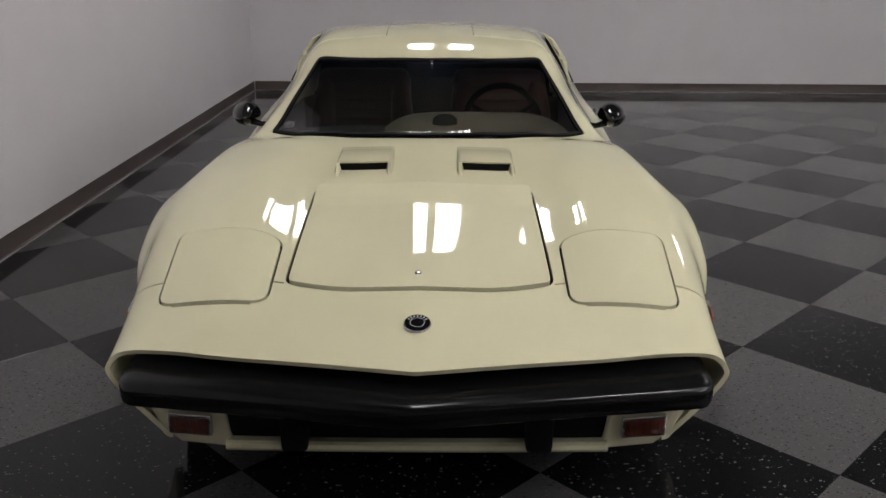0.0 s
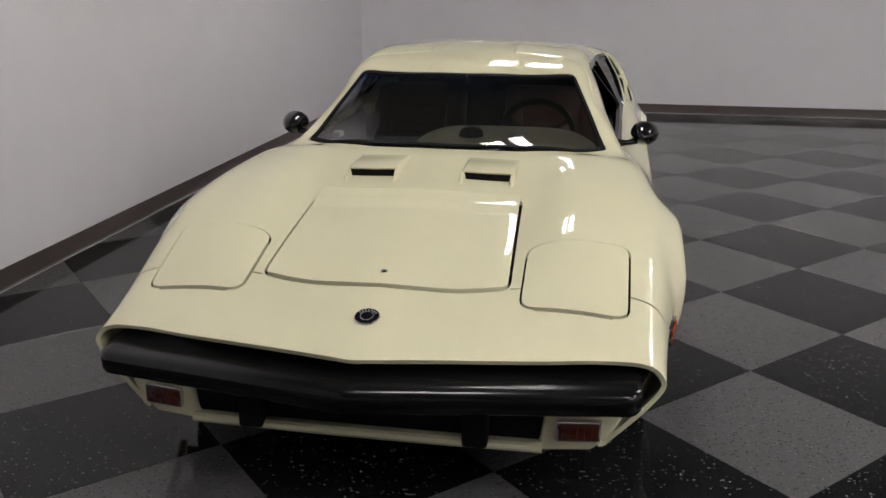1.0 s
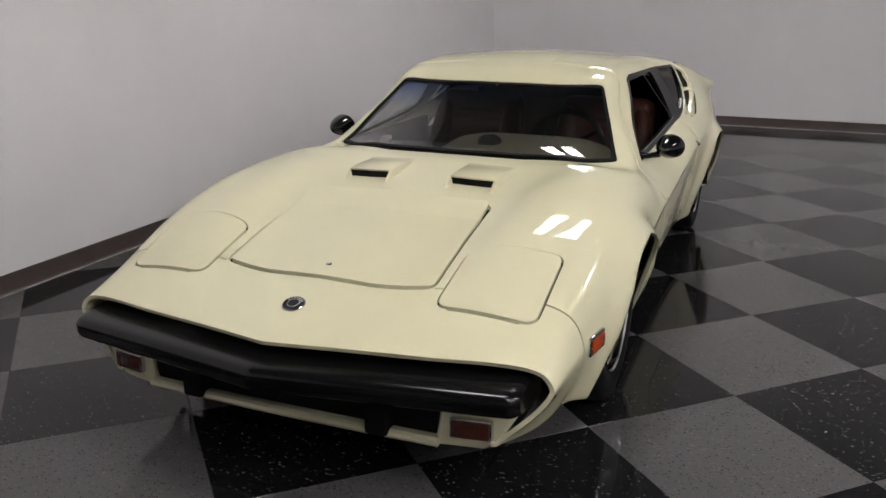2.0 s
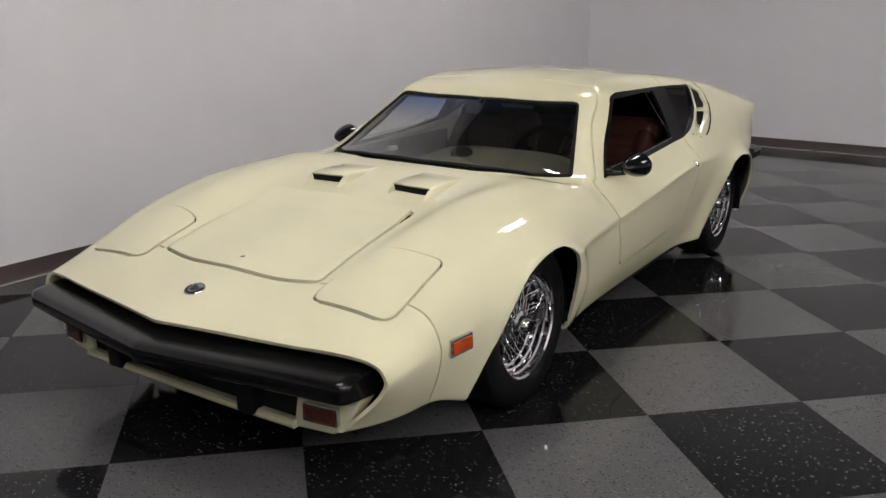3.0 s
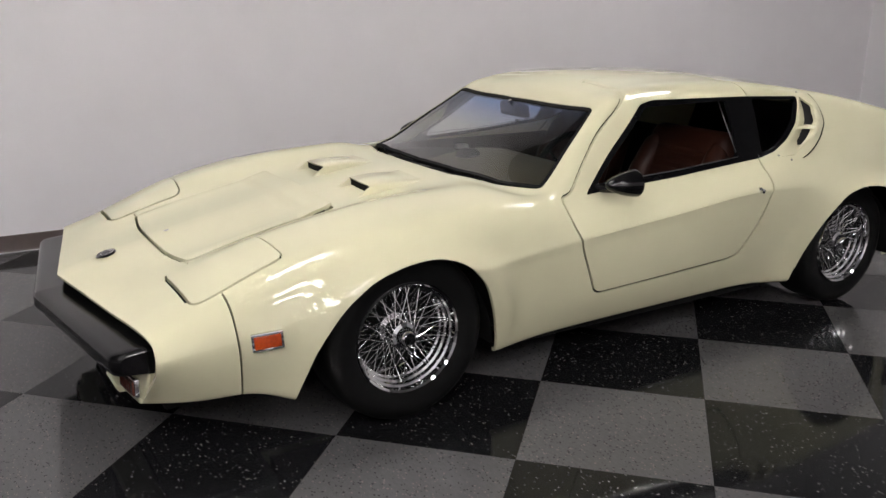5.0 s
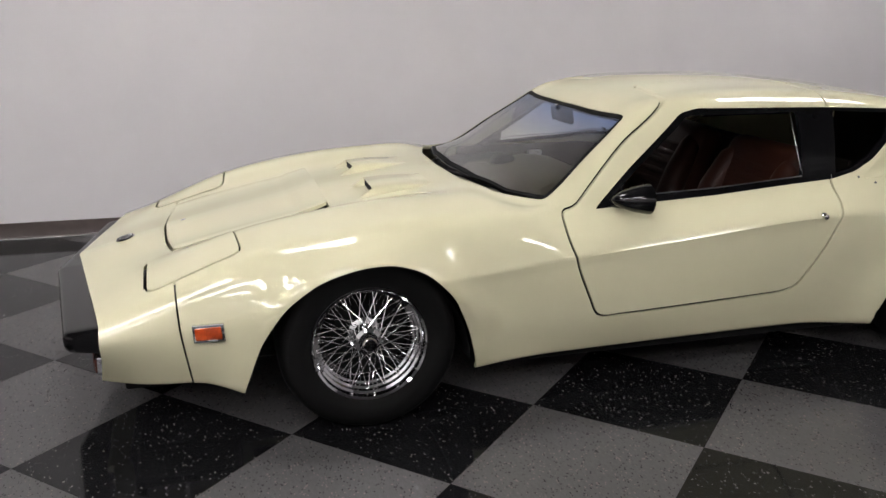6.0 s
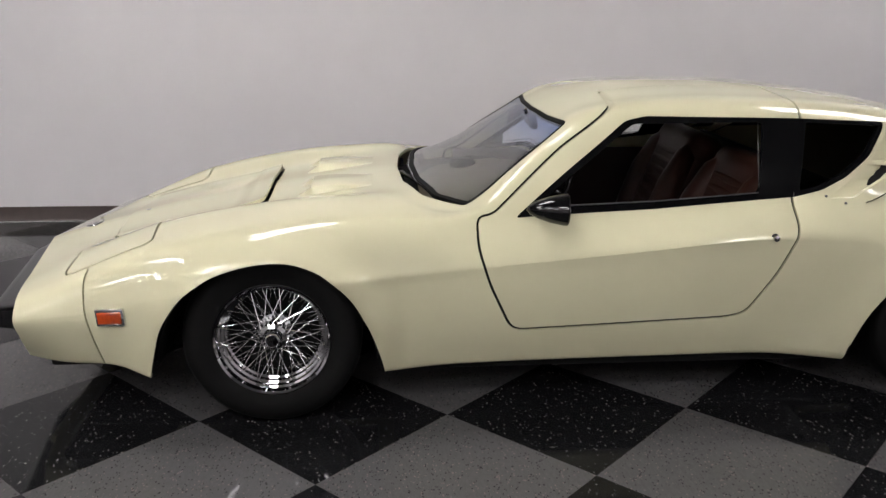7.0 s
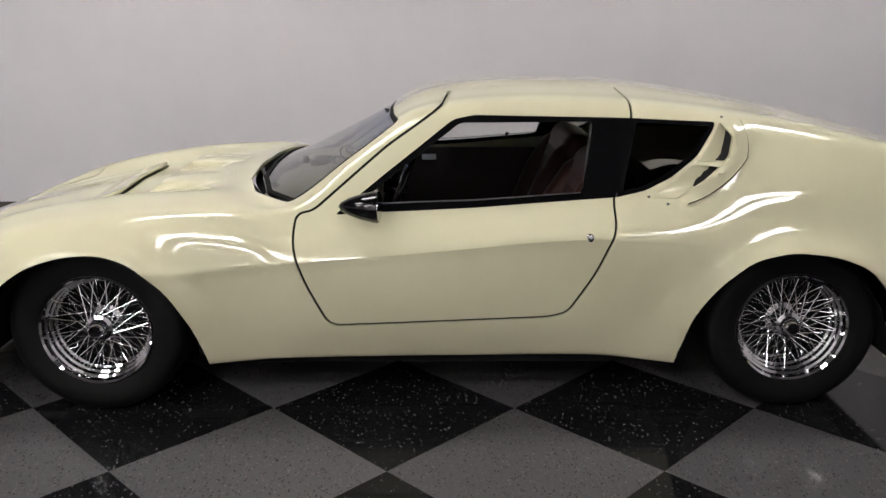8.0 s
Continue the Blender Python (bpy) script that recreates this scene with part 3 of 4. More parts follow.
prism([(-0.5, 2.742), (0.5, 2.742), (0.5, 2.747), (-0.5, 2.747)], "Z", 0.7, 1.2, holes)
# seam of the bonnet: lid to panel, and down the flank
both_sides([(0.374, -0.632), (0.404, -0.632), (0.404, -0.626), (0.374, -0.626)], "Z", 0.3, 1.0, holes)
both_sides([(-0.630, 0.70), (-0.624, 0.70), (-0.604, 0.42), (-0.566, 0.10), (-0.572, 0.10), (-0.610, 0.42)], "X", 0.712, 1.2, holes)
body_mesh = carve(body_mesh, as_mesh(holes), "DIFFERENCE")
door_solid = lambda by: both_sides(grown(DOOR, by), "X", 0.20, 1.3)
left_door = as_mesh(prism(grown(DOOR, -0.0030), "X", 0.20 + GAP, 1.3))
right_door = as_mesh(prism(grown(DOOR, -0.0030), "X", -1.3, -0.20 - GAP))
windowed = carve(base_shell, as_mesh(both_sides(DAYLIGHT, "X", 0.3, 1.3)), "DIFFERENCE")
left_door, right_door = carve(windowed, left_door, "INTERSECT"), carve(windowed, right_door, "INTERSECT")
body_mesh = carve(body_mesh, as_mesh(door_solid(0.0058)), "DIFFERENCE")
part("body", body_mesh, PAINT, car, "glossy cream moulded body shell")
door_l = part("door", left_door, PAINT, car, "closed cream door cut into the roof")
door_r = part("door", right_door, PAINT, car, "closed cream door cut into the roof")

# black sheet added behind the door gaps, standing for the shade in them
gap_sheet = shell(0.009, 0.003)
for sx in (1, -1):
    lo, hi = (0.20, 1.3) if sx > 0 else (-1.3, -0.20)
    seal = carve(gap_sheet, as_mesh(prism(grown(DOOR, 0.0138), "X", lo + 0.011, hi)), "INTERSECT")
    seal = carve(seal, as_mesh(prism(grown(DOOR, -0.012), "X", lo - 0.1, hi + 0.1)), "DIFFERENCE")
    seal = carve(seal, as_mesh(prism(DAYLIGHT, "X", lo - 0.1, hi + 0.1)), "DIFFERENCE")
    part("door_seal", seal, MATT, car, "black sheet standing for the shade in the door gap")

# headlight lids and bonnet panel
for sx in (1, -1):
    lid = carve(base_shell, as_mesh(prism([(sx * p[0], p[1]) for p in grown(LID, -GAP)], "Z", 0.3, 1.2)), "INTERSECT")
    for v in lid.vertices:
        v.co.z += 0.003
    part("headlight_lid", lid, PAINT, car, "closed rounded pop-up headlight lid")
panel = carve(base_shell, as_mesh(prism(grown(PANEL, -0.004), "Z", 0.45, 1.2)), "INTERSECT")
for v in panel.vertices:
    k = max(0.0, min(1.0, (v.co.y + 0.185) / 0.03))
    m = max(0.0, min(1.0, (v.co.y + 0.185) / 0.12))
    edge = min(1.0, max(0.0, (0.366 - abs(v.co.x)) / 0.03)) * min(1.0, max(0.0, (v.co.y + 0.69) / 0.04))
    v.co.z += 0.002 + 0.006 * edge * (2 - edge) + 0.006 * k * k * (3 - 2 * k) + 0.012 * m * m
panel = part("bonnet_panel", panel, PAINT, car, "rectangular bonnet panel with a raised rear lip")

# glass and black window frames
sheet = shell(0.006, 0.004)
part("windscreen", carve(sheet, as_mesh(prism(PANE_PLAN, "Z", 0.60, 1.4)), "INTERSECT"), WIND, car, "raked windscreen with a blue sun band")
trim = shell(0.002, 0.014)
rim = carve(trim, as_mesh(prism(grown(PANE_PLAN, -0.004), "Z", 0.60, 1.4)), "INTERSECT")
rim = carve(rim, as_mesh(prism(grown(PANE_PLAN, -0.022), "Z", 0.50, 1.5)), "DIFFERENCE")
part("screen_seal", rim, MATT, car, "black rubber windscreen seal")
for sx in (1, -1):
    lo, hi = (0.3, 1.3) if sx > 0 else (-1.3, -0.3)
    f = carve(trim, as_mesh(prism(grown(DAYLIGHT, -0.0006), "X", lo, hi)), "INTERSECT")
    cut = prism(DOOR_GLASS, "X", lo - 0.1, hi + 0.1)
    prism(REAR_GLASS, "X", lo - 0.1, hi + 0.1, cut)
    f = carve(f, as_mesh(cut), "DIFFERENCE")
    part("window_frame", f, FRAME, car, "satin black window surround")
    if sx < 0:
        part("door_window", carve(sheet, as_mesh(prism(grown(DOOR_GLASS, 0.012), "X", lo, hi)), "INTERSECT"), PANE, car, "clear side window")
    part("belt_strip", tube([(sx * 0.712, 0.91, 0.733), (sx * 0.716, 1.30, 0.748), (sx * 0.722, 1.66, 0.775)], 0.0022, 6), DULL, car, "thin metal strip under the side window")
    # strip added in place of the vertical reflection on the black pillar
    part("pillar_glint", tube([(sx * 0.715, 1.668, 0.776), (sx * 0.62, 1.692, 0.89), (sx * 0.540, 1.714, 0.992)], 0.0024, 6), DULL, car, "thin metal strip standing for the reflection on the pillar")
    part("window_divider", tube([(sx * 0.505, 1.848, 1.018), (sx * 0.63, 1.815, 0.90), (sx * 0.742, 1.778, 0.762)], 0.0022, 8), CHROME, car, "thin chrome strip between the windows")

# tail panel
last = [v for v in SKIN[-1]]
bm = bmesh.new()
vs = [bm.verts.new(p + Vector((0, -0.012, 0))) for p in last]
bm.faces.new(vs)
bmesh.ops.recalc_face_normals(bm, faces=bm.faces)
part("tail_panel", bm, BLACK, car, "black tail panel")

# wheel housings, floor pan and firewall keep the inside dark
for y in (-0.03, 2.375):
    for sx in (1, -1):
        bm = bmesh.new()
        n, r = 20, 0.368
        ring = [(y + r * math.cos(math.pi * k / n), 0.21 + r * math.sin(math.pi * k / n)) for k in range(n + 1)]
        inner = [[bm.verts.new((sx * x, p[0], p[1])) for p in ring] for x in (0.45, 0.80 if y < 1 else 0.82)]
        for i in range(n):
            bm.faces.new((inner[0][i], inner[0][i + 1], inner[1][i + 1], inner[1][i]))
        bm.faces.new(inner[0])
        part("wheel_housing", bm, MATT, car, "black wheel housing")
# tray added to block light and deepen the shade under the nose
part("nose_shade_tray", boxed(-0.66, 0.66, -0.80, -0.44, 0.168, 0.205, bevel=0.012), MATT, car, "black tray behind the chin, added to deepen the shade")
part("floor_pan", boxed(-0.70, 0.70, 0.40, 2.03, 0.20, 0.235, bevel=0.01), CARPET, car)
part("underbody", boxed(-0.45, 0.45, -0.78, 2.75, 0.150, 0.185, bevel=0.01), MATT, car)
# pans added to stop light below the car and darken the sill's underside
for sx in (1, -1):
    part("sill_shade_pan", boxed(min(sx * 0.452, sx * 0.735), max(sx * 0.452, sx * 0.735), 0.42, 1.94, 0.155, 0.196, bevel=0.01), MATT, car, "black pan behind the sill, added to deepen the shade")
part("firewall", boxed(-0.66, 0.66, 0.46, 0.475, 0.20, 0.66), CARPET, car)
part("bulkhead", boxed(-0.62, 0.62, 1.95, 1.965, 0.20, 0.80), CARPET, car)
cowl = bmesh.new()
n = 20
low, mid, top = [], [], []
for i in range(n + 1):
    u = -1 + 2 * i / n
    x, y = 0.625 * u, 0.425 + 0.235 * abs(u) ** 1.9
    z = 0.735 - 0.035 * abs(u) ** 2
    low.append(cowl.verts.new((x, y - 0.01, z - 0.032)))
    mid.append(cowl.verts.new((x, y + 0.045, z - 0.055)))
    top.append(cowl.verts.new((x, y + 0.125 - 0.07 * abs(u) ** 2, z - 0.030)))
for a, b in ((low, mid), (mid, top)):
    for i in range(n):
        cowl.faces.new((a[i], a[i + 1], b[i + 1], b[i]))
part("cowl", cowl, MATT, car, "black cowl below the windscreen")

# dark lining under the roof
lining = carve(shell(0.026, 0.006), as_mesh(boxed(-0.9, 0.9, 0.98, 2.7, 0.80, 1.3)), "INTERSECT")
lining = carve(lining, as_mesh(both_sides(grown(DAYLIGHT, 0.012), "X", 0.3, 1.3)), "DIFFERENCE")
lining = carve(lining, as_mesh(prism(grown(SCREEN, 0.012), "Z", 0.50, 1.5)), "DIFFERENCE")
part("headliner", lining, CARPET, car, "dark roof lining")

# intakes behind the quarter windows: wells that sink towards the rear lip, with a web between
@functools.lru_cache(maxsize=None)
def side_section(y):
    return section_points(y)


def skin_x(y, z, lip=0.028):
    """Half-width of the body at a place of the side view."""
    pts = [placed(y, p.x, p.y, lip) for p in side_section(round(y, 5))]
    for a, b in zip(pts, pts[1:]):
        if a.z >= z > b.z:
            return a.x + (b.x - a.x) * (a.z - z) / (a.z - b.z)
    return pts[-1].x


front_y = curve((0.74, 1.86), (0.765, 1.890), (0.82, 1.973), (0.86, 2.023), (0.90, 2.073), (0.96, 2.116), (1.015, 2.136))
for sx in (1, -1):
    bm = bmesh.new()
    rows = []
    for i in range(61):
        v = i / 60
        z = 0.752 + 0.258 * v
        deep = min(1.0, v / 0.25, (1 - v) / 0.12) 
        row = []
        for k in range(20):
            u = -0.08 + 1.88 * k / 19
            y = front_y(z) + (intake_lip(z) + 0.004 - front_y(z)) * u
            row.append(bm.verts.new((sx * (skin_x(y, z, 0.0) - 0.0035 - deep * 0.034 * max(0.0, min(u, 1.2)) ** 1.2 - (0.012 if u > 1.02 else 0.0)), y, z)))
        rows.append(row)
    for p, q in zip(rows, rows[1:]):
        for k in range(19):
            bm.faces.new((p[k], p[k + 1], q[k + 1], q[k]))
    bmesh.ops.recalc_face_normals(bm, faces=bm.faces)
    intake = part("air_intake", bm, PAINT, car, "cream double air intake behind the quarter window")
    # black sheet closing the well, in place of the shade inside it
    bm = bmesh.new()
    wall_rows = []
    for i in range(61):
        z = 0.752 + 0.258 * i / 60
        y = front_y(z) + (intake_lip(z) + 0.004 - front_y(z)) * 1.7
        wall_rows.append([bm.verts.new((sx * (skin_x(y, z, 0.0) - d), y, z)) for d in (0.06, -0.008)])
    for p, q in zip(wall_rows, wall_rows[1:]):
        bm.faces.new((p[0], p[1], q[1], q[0]))
    part("intake_shade", bm, MATT, intake, "black sheet standing for the shade deep in the intake")
    bm = bmesh.new()
    strips = []
    for k in range(9):
        u = 0.05 + 1.05 * k / 8
        row = []
        for z, up in ((0.866, 0), (0.868, 1), (0.880, 1), (0.882, 0)):
            y = front_y(z) + (intake_lip(z) - front_y(z)) * u
            x = skin_x(y, z, 0.028 if up else 0.0) - (0.003 if up else 0.03)
            row.append(bm.verts.new((sx * x, y, z)))
        strips.append(row)
    for p, q in zip(strips, strips[1:]):
        for k in range(3):
            bm.faces.new((p[k], p[k + 1], q[k + 1], q[k]))
    bm.faces.new(strips[0])
    bmesh.ops.recalc_face_normals(bm, faces=bm.faces)
    part("web", bm, PAINT, intake, "web between the two openings")
    for y, z in ((1.885, 0.768), (1.945, 0.748), (2.158, 1.018)):
        screw = part("screw", lathe([(-0.004, 0.0005), (-0.004, 0.005), (0.001, 0.005), (0.0025, 0.003), (0.003, 0.0005)], "X", 12), DULL, car)
        screw.matrix_basis = pose(sx * skin_x(y, z), y, z, 0, -35 * sx, 0 if sx > 0 else 180)
    # flat quarter pane
    p0, p1, p2 = [Vector((skin_x(y, z) - 0.010, y, z)) for y, z in ((1.87, 0.99), (2.09, 0.985), (1.82, 0.785))]
    n = (p1 - p0).cross(p2 - p0).normalized()
    bm = bmesh.new()
    for out in (0.0, 0.004):
        ring = []
        for y, z in grown(REAR_GLASS, 0.012):
            x = p0.x - (n.y * (y - p0.y) + n.z * (z - p0.z)) / n.x - out
            ring.append(bm.verts.new((sx * x, y, z)))
        bm.faces.new(ring if out else ring[::-1])
        if out:
            for k in range(len(ring)):
                bm.faces.new((last[k], last[k - 1], ring[k - 1], ring[k]))
        last = ring
    bmesh.ops.recalc_face_normals(bm, faces=bm.faces)
    part("quarter_window", bm, SMOKE, car, "dark rear quarter window")


# ---- bumper, valance and lamps ----
def bar(name, half, profile, sweep, material, parent, label="", steps=24, ends=0.0):
    """A bar across the car: profile of (forward, z), swept back by sweep(x)."""
    bm = bmesh.new()
    rows = []
    for i in range(-steps, steps + 1):
        x = half * i / steps
        d = max(0.0, (abs(x) - half + ends) / ends) if ends else 0.0
        k = math.sqrt(max(0.0, 1 - d * d)) if d < 1 else 0.25
        k = max(k, 0.25)
        mid = sum(z for f, z in profile) / len(profile)
        rows.append([bm.verts.new((x, sweep(abs(x)) - (f if f <= 0 else f * (0.70 + 0.30 * k)), mid + (z - mid) * (0.75 + 0.25 * k))) for f, z in profile])
    n = len(profile)
    for p, q in zip(rows, rows[1:]):
        for k in range(n):
            bm.faces.new((p[k], p[(k + 1) % n], q[(k + 1) % n], q[k]))
    bm.faces.new(rows[0])
    bm.faces.new(rows[-1][::-1])
    bmesh.ops.recalc_face_normals(bm, faces=bm.faces)
    return part(name, bm, material, parent, label, angle=30)


sweep = lambda x: -0.955 + 0.115 * (x / 0.74)
straight = lambda x: -0.898 + 0.008 * (x / 0.5) ** 2
bar("front_bumper", 0.742, [(-0.10, 0.425), (0.0, 0.420), (0.085, 0.411), (0.100, 0.408), (0.109, 0.403), (0.114, 0.396), (0.116, 0.386), (0.115, 0.362), (0.112, 0.352), (0.104, 0.344), (0.09, 0.340), (0.0, 0.330), (-0.10, 0.325)], sweep, RUBBER, car, "black V-shaped rubber front bumper", steps=60, ends=0.035)
bar("grille_opening", 0.50, [(-0.03, 0.35), (-0.02, 0.35), (-0.02, 0.19), (-0.03, 0.19)], straight, MATT, car, "black lower grille opening")
bar("chin_spoiler", 0.495, [(-0.06, 0.212), (0.004, 0.216), (0.014, 0.211), (0.017, 0.200), (0.008, 0.189), (-0.06, 0.186)], straight, PAINT, car, "cream chin spoiler")
for sx in (1, -1):
    bm = bmesh.new()
    prism([(sx * 0.505, 0.345), (sx * 0.486, 0.218), (sx * 0.466, 0.188), (sx * 0.622, 0.191), (sx * 0.668, 0.225), (sx * 0.735, 0.345)], "Y", -0.868, -0.80, bm)
    bmesh.ops.bevel(bm, geom=list(bm.edges), offset=0.011, segments=3, affect="EDGES", profile=0.5)
    for v in bm.verts:
        v.co.y += 0.11 * (abs(v.co.x) - 0.62) / 0.78
    valance = part("valance", bm, PAINT, car, "cream lower valance around the lamp")
    lamp = part("turn_signal", boxed(0.530, 0.648, -0.890, -0.860, 0.226, 0.286, bevel=0.006), CHROME, car, "chrome-framed amber turn signal")
    lens = part("lens", boxed(0.535, 0.643, -0.897, -0.875, 0.231, 0.281, bevel=0.007), RUST, lamp, "dark amber lens")
    for ob in (lamp, lens):
        for v in ob.data.vertices:
            v.co.y += 0.11 * (v.co.x - 0.58) / 0.78
            v.co.x *= sx
        if sx < 0:
            ob.data.flip_normals()
    for k in range(5):
        rib_bar = part("lens_rib", boxed(0.545 + 0.0195 * k, 0.547 + 0.0195 * k, -0.899, -0.8965, 0.236, 0.276, bevel=0.0006, segments=1), RUST, lamp)
        for v in rib_bar.data.vertices:
            v.co.y += 0.11 * (v.co.x - 0.58) / 0.78
            v.co.x *= sx
    part("bumper_guard", boxed(sx * 0.315 - 0.035, sx * 0.315 + 0.035, -0.925, -0.86, 0.198, 0.35, bevel=0.012), MATT, car, "black bumper bracket")
    marker = part("side_marker", boxed(0.0, 0.014, -0.049, 0.049, -0.029, 0.029, bevel=0.004), CHROME, car, "chrome-framed orange side marker")
    part("lens", boxed(0.012, 0.019, -0.041, 0.041, -0.020, 0.020, bevel=0.004), AMBER, marker, "orange lens")
    for y in (-0.045, 0.045):
        part("screw", lathe([(0.012, 0.0035), (0.0165, 0.003), (0.017, 0.0005)], "X", 10), DULL, marker).matrix_basis = pose(0, y, 0)
    near = [p for row in SKIN for p in row if p.x > 0.6 and abs(p.z - 0.412) < 0.03]
    x0, x1 = [min(near, key=lambda p: abs(p.y - at)).x for at in (-0.565, -0.475)]
    turn = math.degrees(math.atan2(x1 - x0, 0.09))
    marker.matrix_basis = pose(sx * ((x0 + x1) / 2 - 0.004), -0.52, 0.412, 4, 0, -turn if sx > 0 else 180 + turn)

bar("rear_bumper", 0.80, [(0.11, 0.565), (0.0, 0.565), (-0.015, 0.552), (-0.015, 0.505), (0.0, 0.492), (0.11, 0.492)], lambda x: 3.12 - 0.02 * (x / 0.8) ** 4, RUBBER, car, "black rubber rear bumper")
for sx in (1, -1):
    part("rear_bumper_end", boxed(sx * 0.80 - 0.035, sx * 0.80 + 0.035, 2.90, 3.10, 0.494, 0.563, bevel=0.025, segments=4), RUBBER, car, "black rubber bumper corner")

# badge and lock on the nose
badge = part("badge", lathe([(0.0, 0.001), (0.0, 0.034), (0.003, 0.036), (0.006, 0.034), (0.0065, 0.001)], "Z", 40), CHROME, car, "round black and silver badge")
part("badge_face", lathe([(0.0066, 0.0005), (0.0066, 0.0325), (0.0072, 0.0325), (0.0072, 0.0005)], "Z", 40), BLACK, badge)
part("badge_ring", lathe([(0.0073, 0.0178), (0.0076, 0.0181), (0.0076, 0.0189), (0.0073, 0.0192), (0.0073, 0.0178)], "Z", 40), SILVER, badge)
bm = bmesh.new()
for k in range(7):
    a = radians(30 + 20 * k)
    m = Matrix.Translation((0.026 * math.cos(a), 0.026 * math.sin(a), 0.0076)) @ Matrix.Rotation(a, 4, "Z")
    r = bmesh.ops.create_cube(bm, size=1.0)
    bmesh.ops.transform(bm, verts=r["verts"], matrix=m @ Matrix.Diagonal((0.007, 0.0032, 0.0006, 1)))
part("badge_marks", bm, SILVER, badge, "ring of plain silver marks")
badge.matrix_basis = pose(0, -0.815, section_points(-0.815)[0].y - 0.001, 15, 0, 0)
lock = part("bonnet_lock", lathe([(0.0, 0.001), (0.0, 0.012), (0.004, 0.012), (0.006, 0.009), (0.006, 0.001)], "Z", 24), CHROME, car, "small chrome bonnet lock")
lock.matrix_basis = pose(-0.004, -0.595, section_points(-0.595)[0].y + 0.002, 13, 0, 0)


# ---- bonnet scoops ----
@functools.lru_cache(maxsize=None)
def across(y):
    return section_points(y)


def top_at(x, y):
    """Height of the skin over a place of the plan."""
    pts = across(round(y, 4))
    for a, b in zip(pts, pts[1:]):
        if a.x <= x <= b.x:
            return a.y + (b.y - a.y) * (x - a.x) / max(1e-6, b.x - a.x)
    return pts[-1].y


def scoop(sx):
    """A low hood over a mouth that faces forward, between two tapering side ridges."""
    x0, x1, mouth = 0.122, 0.308, 0.098
    bm = bmesh.new()
    lift = curve((0.0, 0.034), (0.05, 0.032), (0.24, 0.0))

    def skin_z(x, y):
        return top_at(x, y) - 0.002

    rows = []
    for i in range(13):
        y = mouth + 0.24 * i / 12
        row = []
        for u, share in ((-0.05, 0.0), (-0.015, 0.75), (0.05, 1.0), (0.5, 1.0), (0.95, 1.0), (1.015, 0.75), (1.05, 0.0)):
            x = x0 + (x1 - x0) * u
            row.append(bm.verts.new((sx * x, y, skin_z(x, y) + lift(0.24 * i / 12) * share)))
        rows.append(row)
    under = [bm.verts.new(v.co + Vector((0, 0.004, -0.006))) for v in rows[0][1:6]]
    for p, q in zip(rows, rows[1:]):
        for k in range(6):
            bm.faces.new((p[k], p[k + 1], q[k + 1], q[k]))
    for k in range(4):
        bm.faces.new((rows[0][k + 1], rows[0][k + 2], under[k + 1], under[k]))
    ridge = curve((0.0, 0.0), (0.045, 0.024), (0.06, 0.032))
    for xa in (x0 + 0.002, x1 - 0.002):
        strip = []
        for i in range(8):
            y = mouth - 0.058 + 0.062 * i / 7
            h, w = ridge(0.062 * i / 7), 0.004 + 0.005 * i / 7
            strip.append([bm.verts.new((sx * (xa + dx), y, skin_z(xa, y) - 0.002 + dz)) for dx, dz in ((-w - 0.004, 0.0), (-w * 0.6, h), (w * 0.6, h), (w + 0.004, 0.0))])
        for p, q in zip(strip, strip[1:]):
            for k in range(3):
                bm.faces.new((p[k], p[k + 1], q[k + 1], q[k]))
    bmesh.ops.recalc_face_normals(bm, faces=bm.faces)
    ob = part("bonnet_scoop", bm, PAINT, car, "cream forward-facing bonnet scoop", angle=50)
    z = skin_z(0.2, mouth)
    xs = sorted((sx * (x0 + 0.004), sx * (x1 - 0.004)))
    # a plain matt black block fills the mouth
    part("scoop_mouth", boxed(xs[0], xs[1], mouth + 0.006, mouth + 0.03, z - 0.004, z + 0.029), MATT, ob, "matt black block filling the mouth of the scoop")


scoop(1)
scoop(-1)


# ---- wheels ----
RIM = 0.94


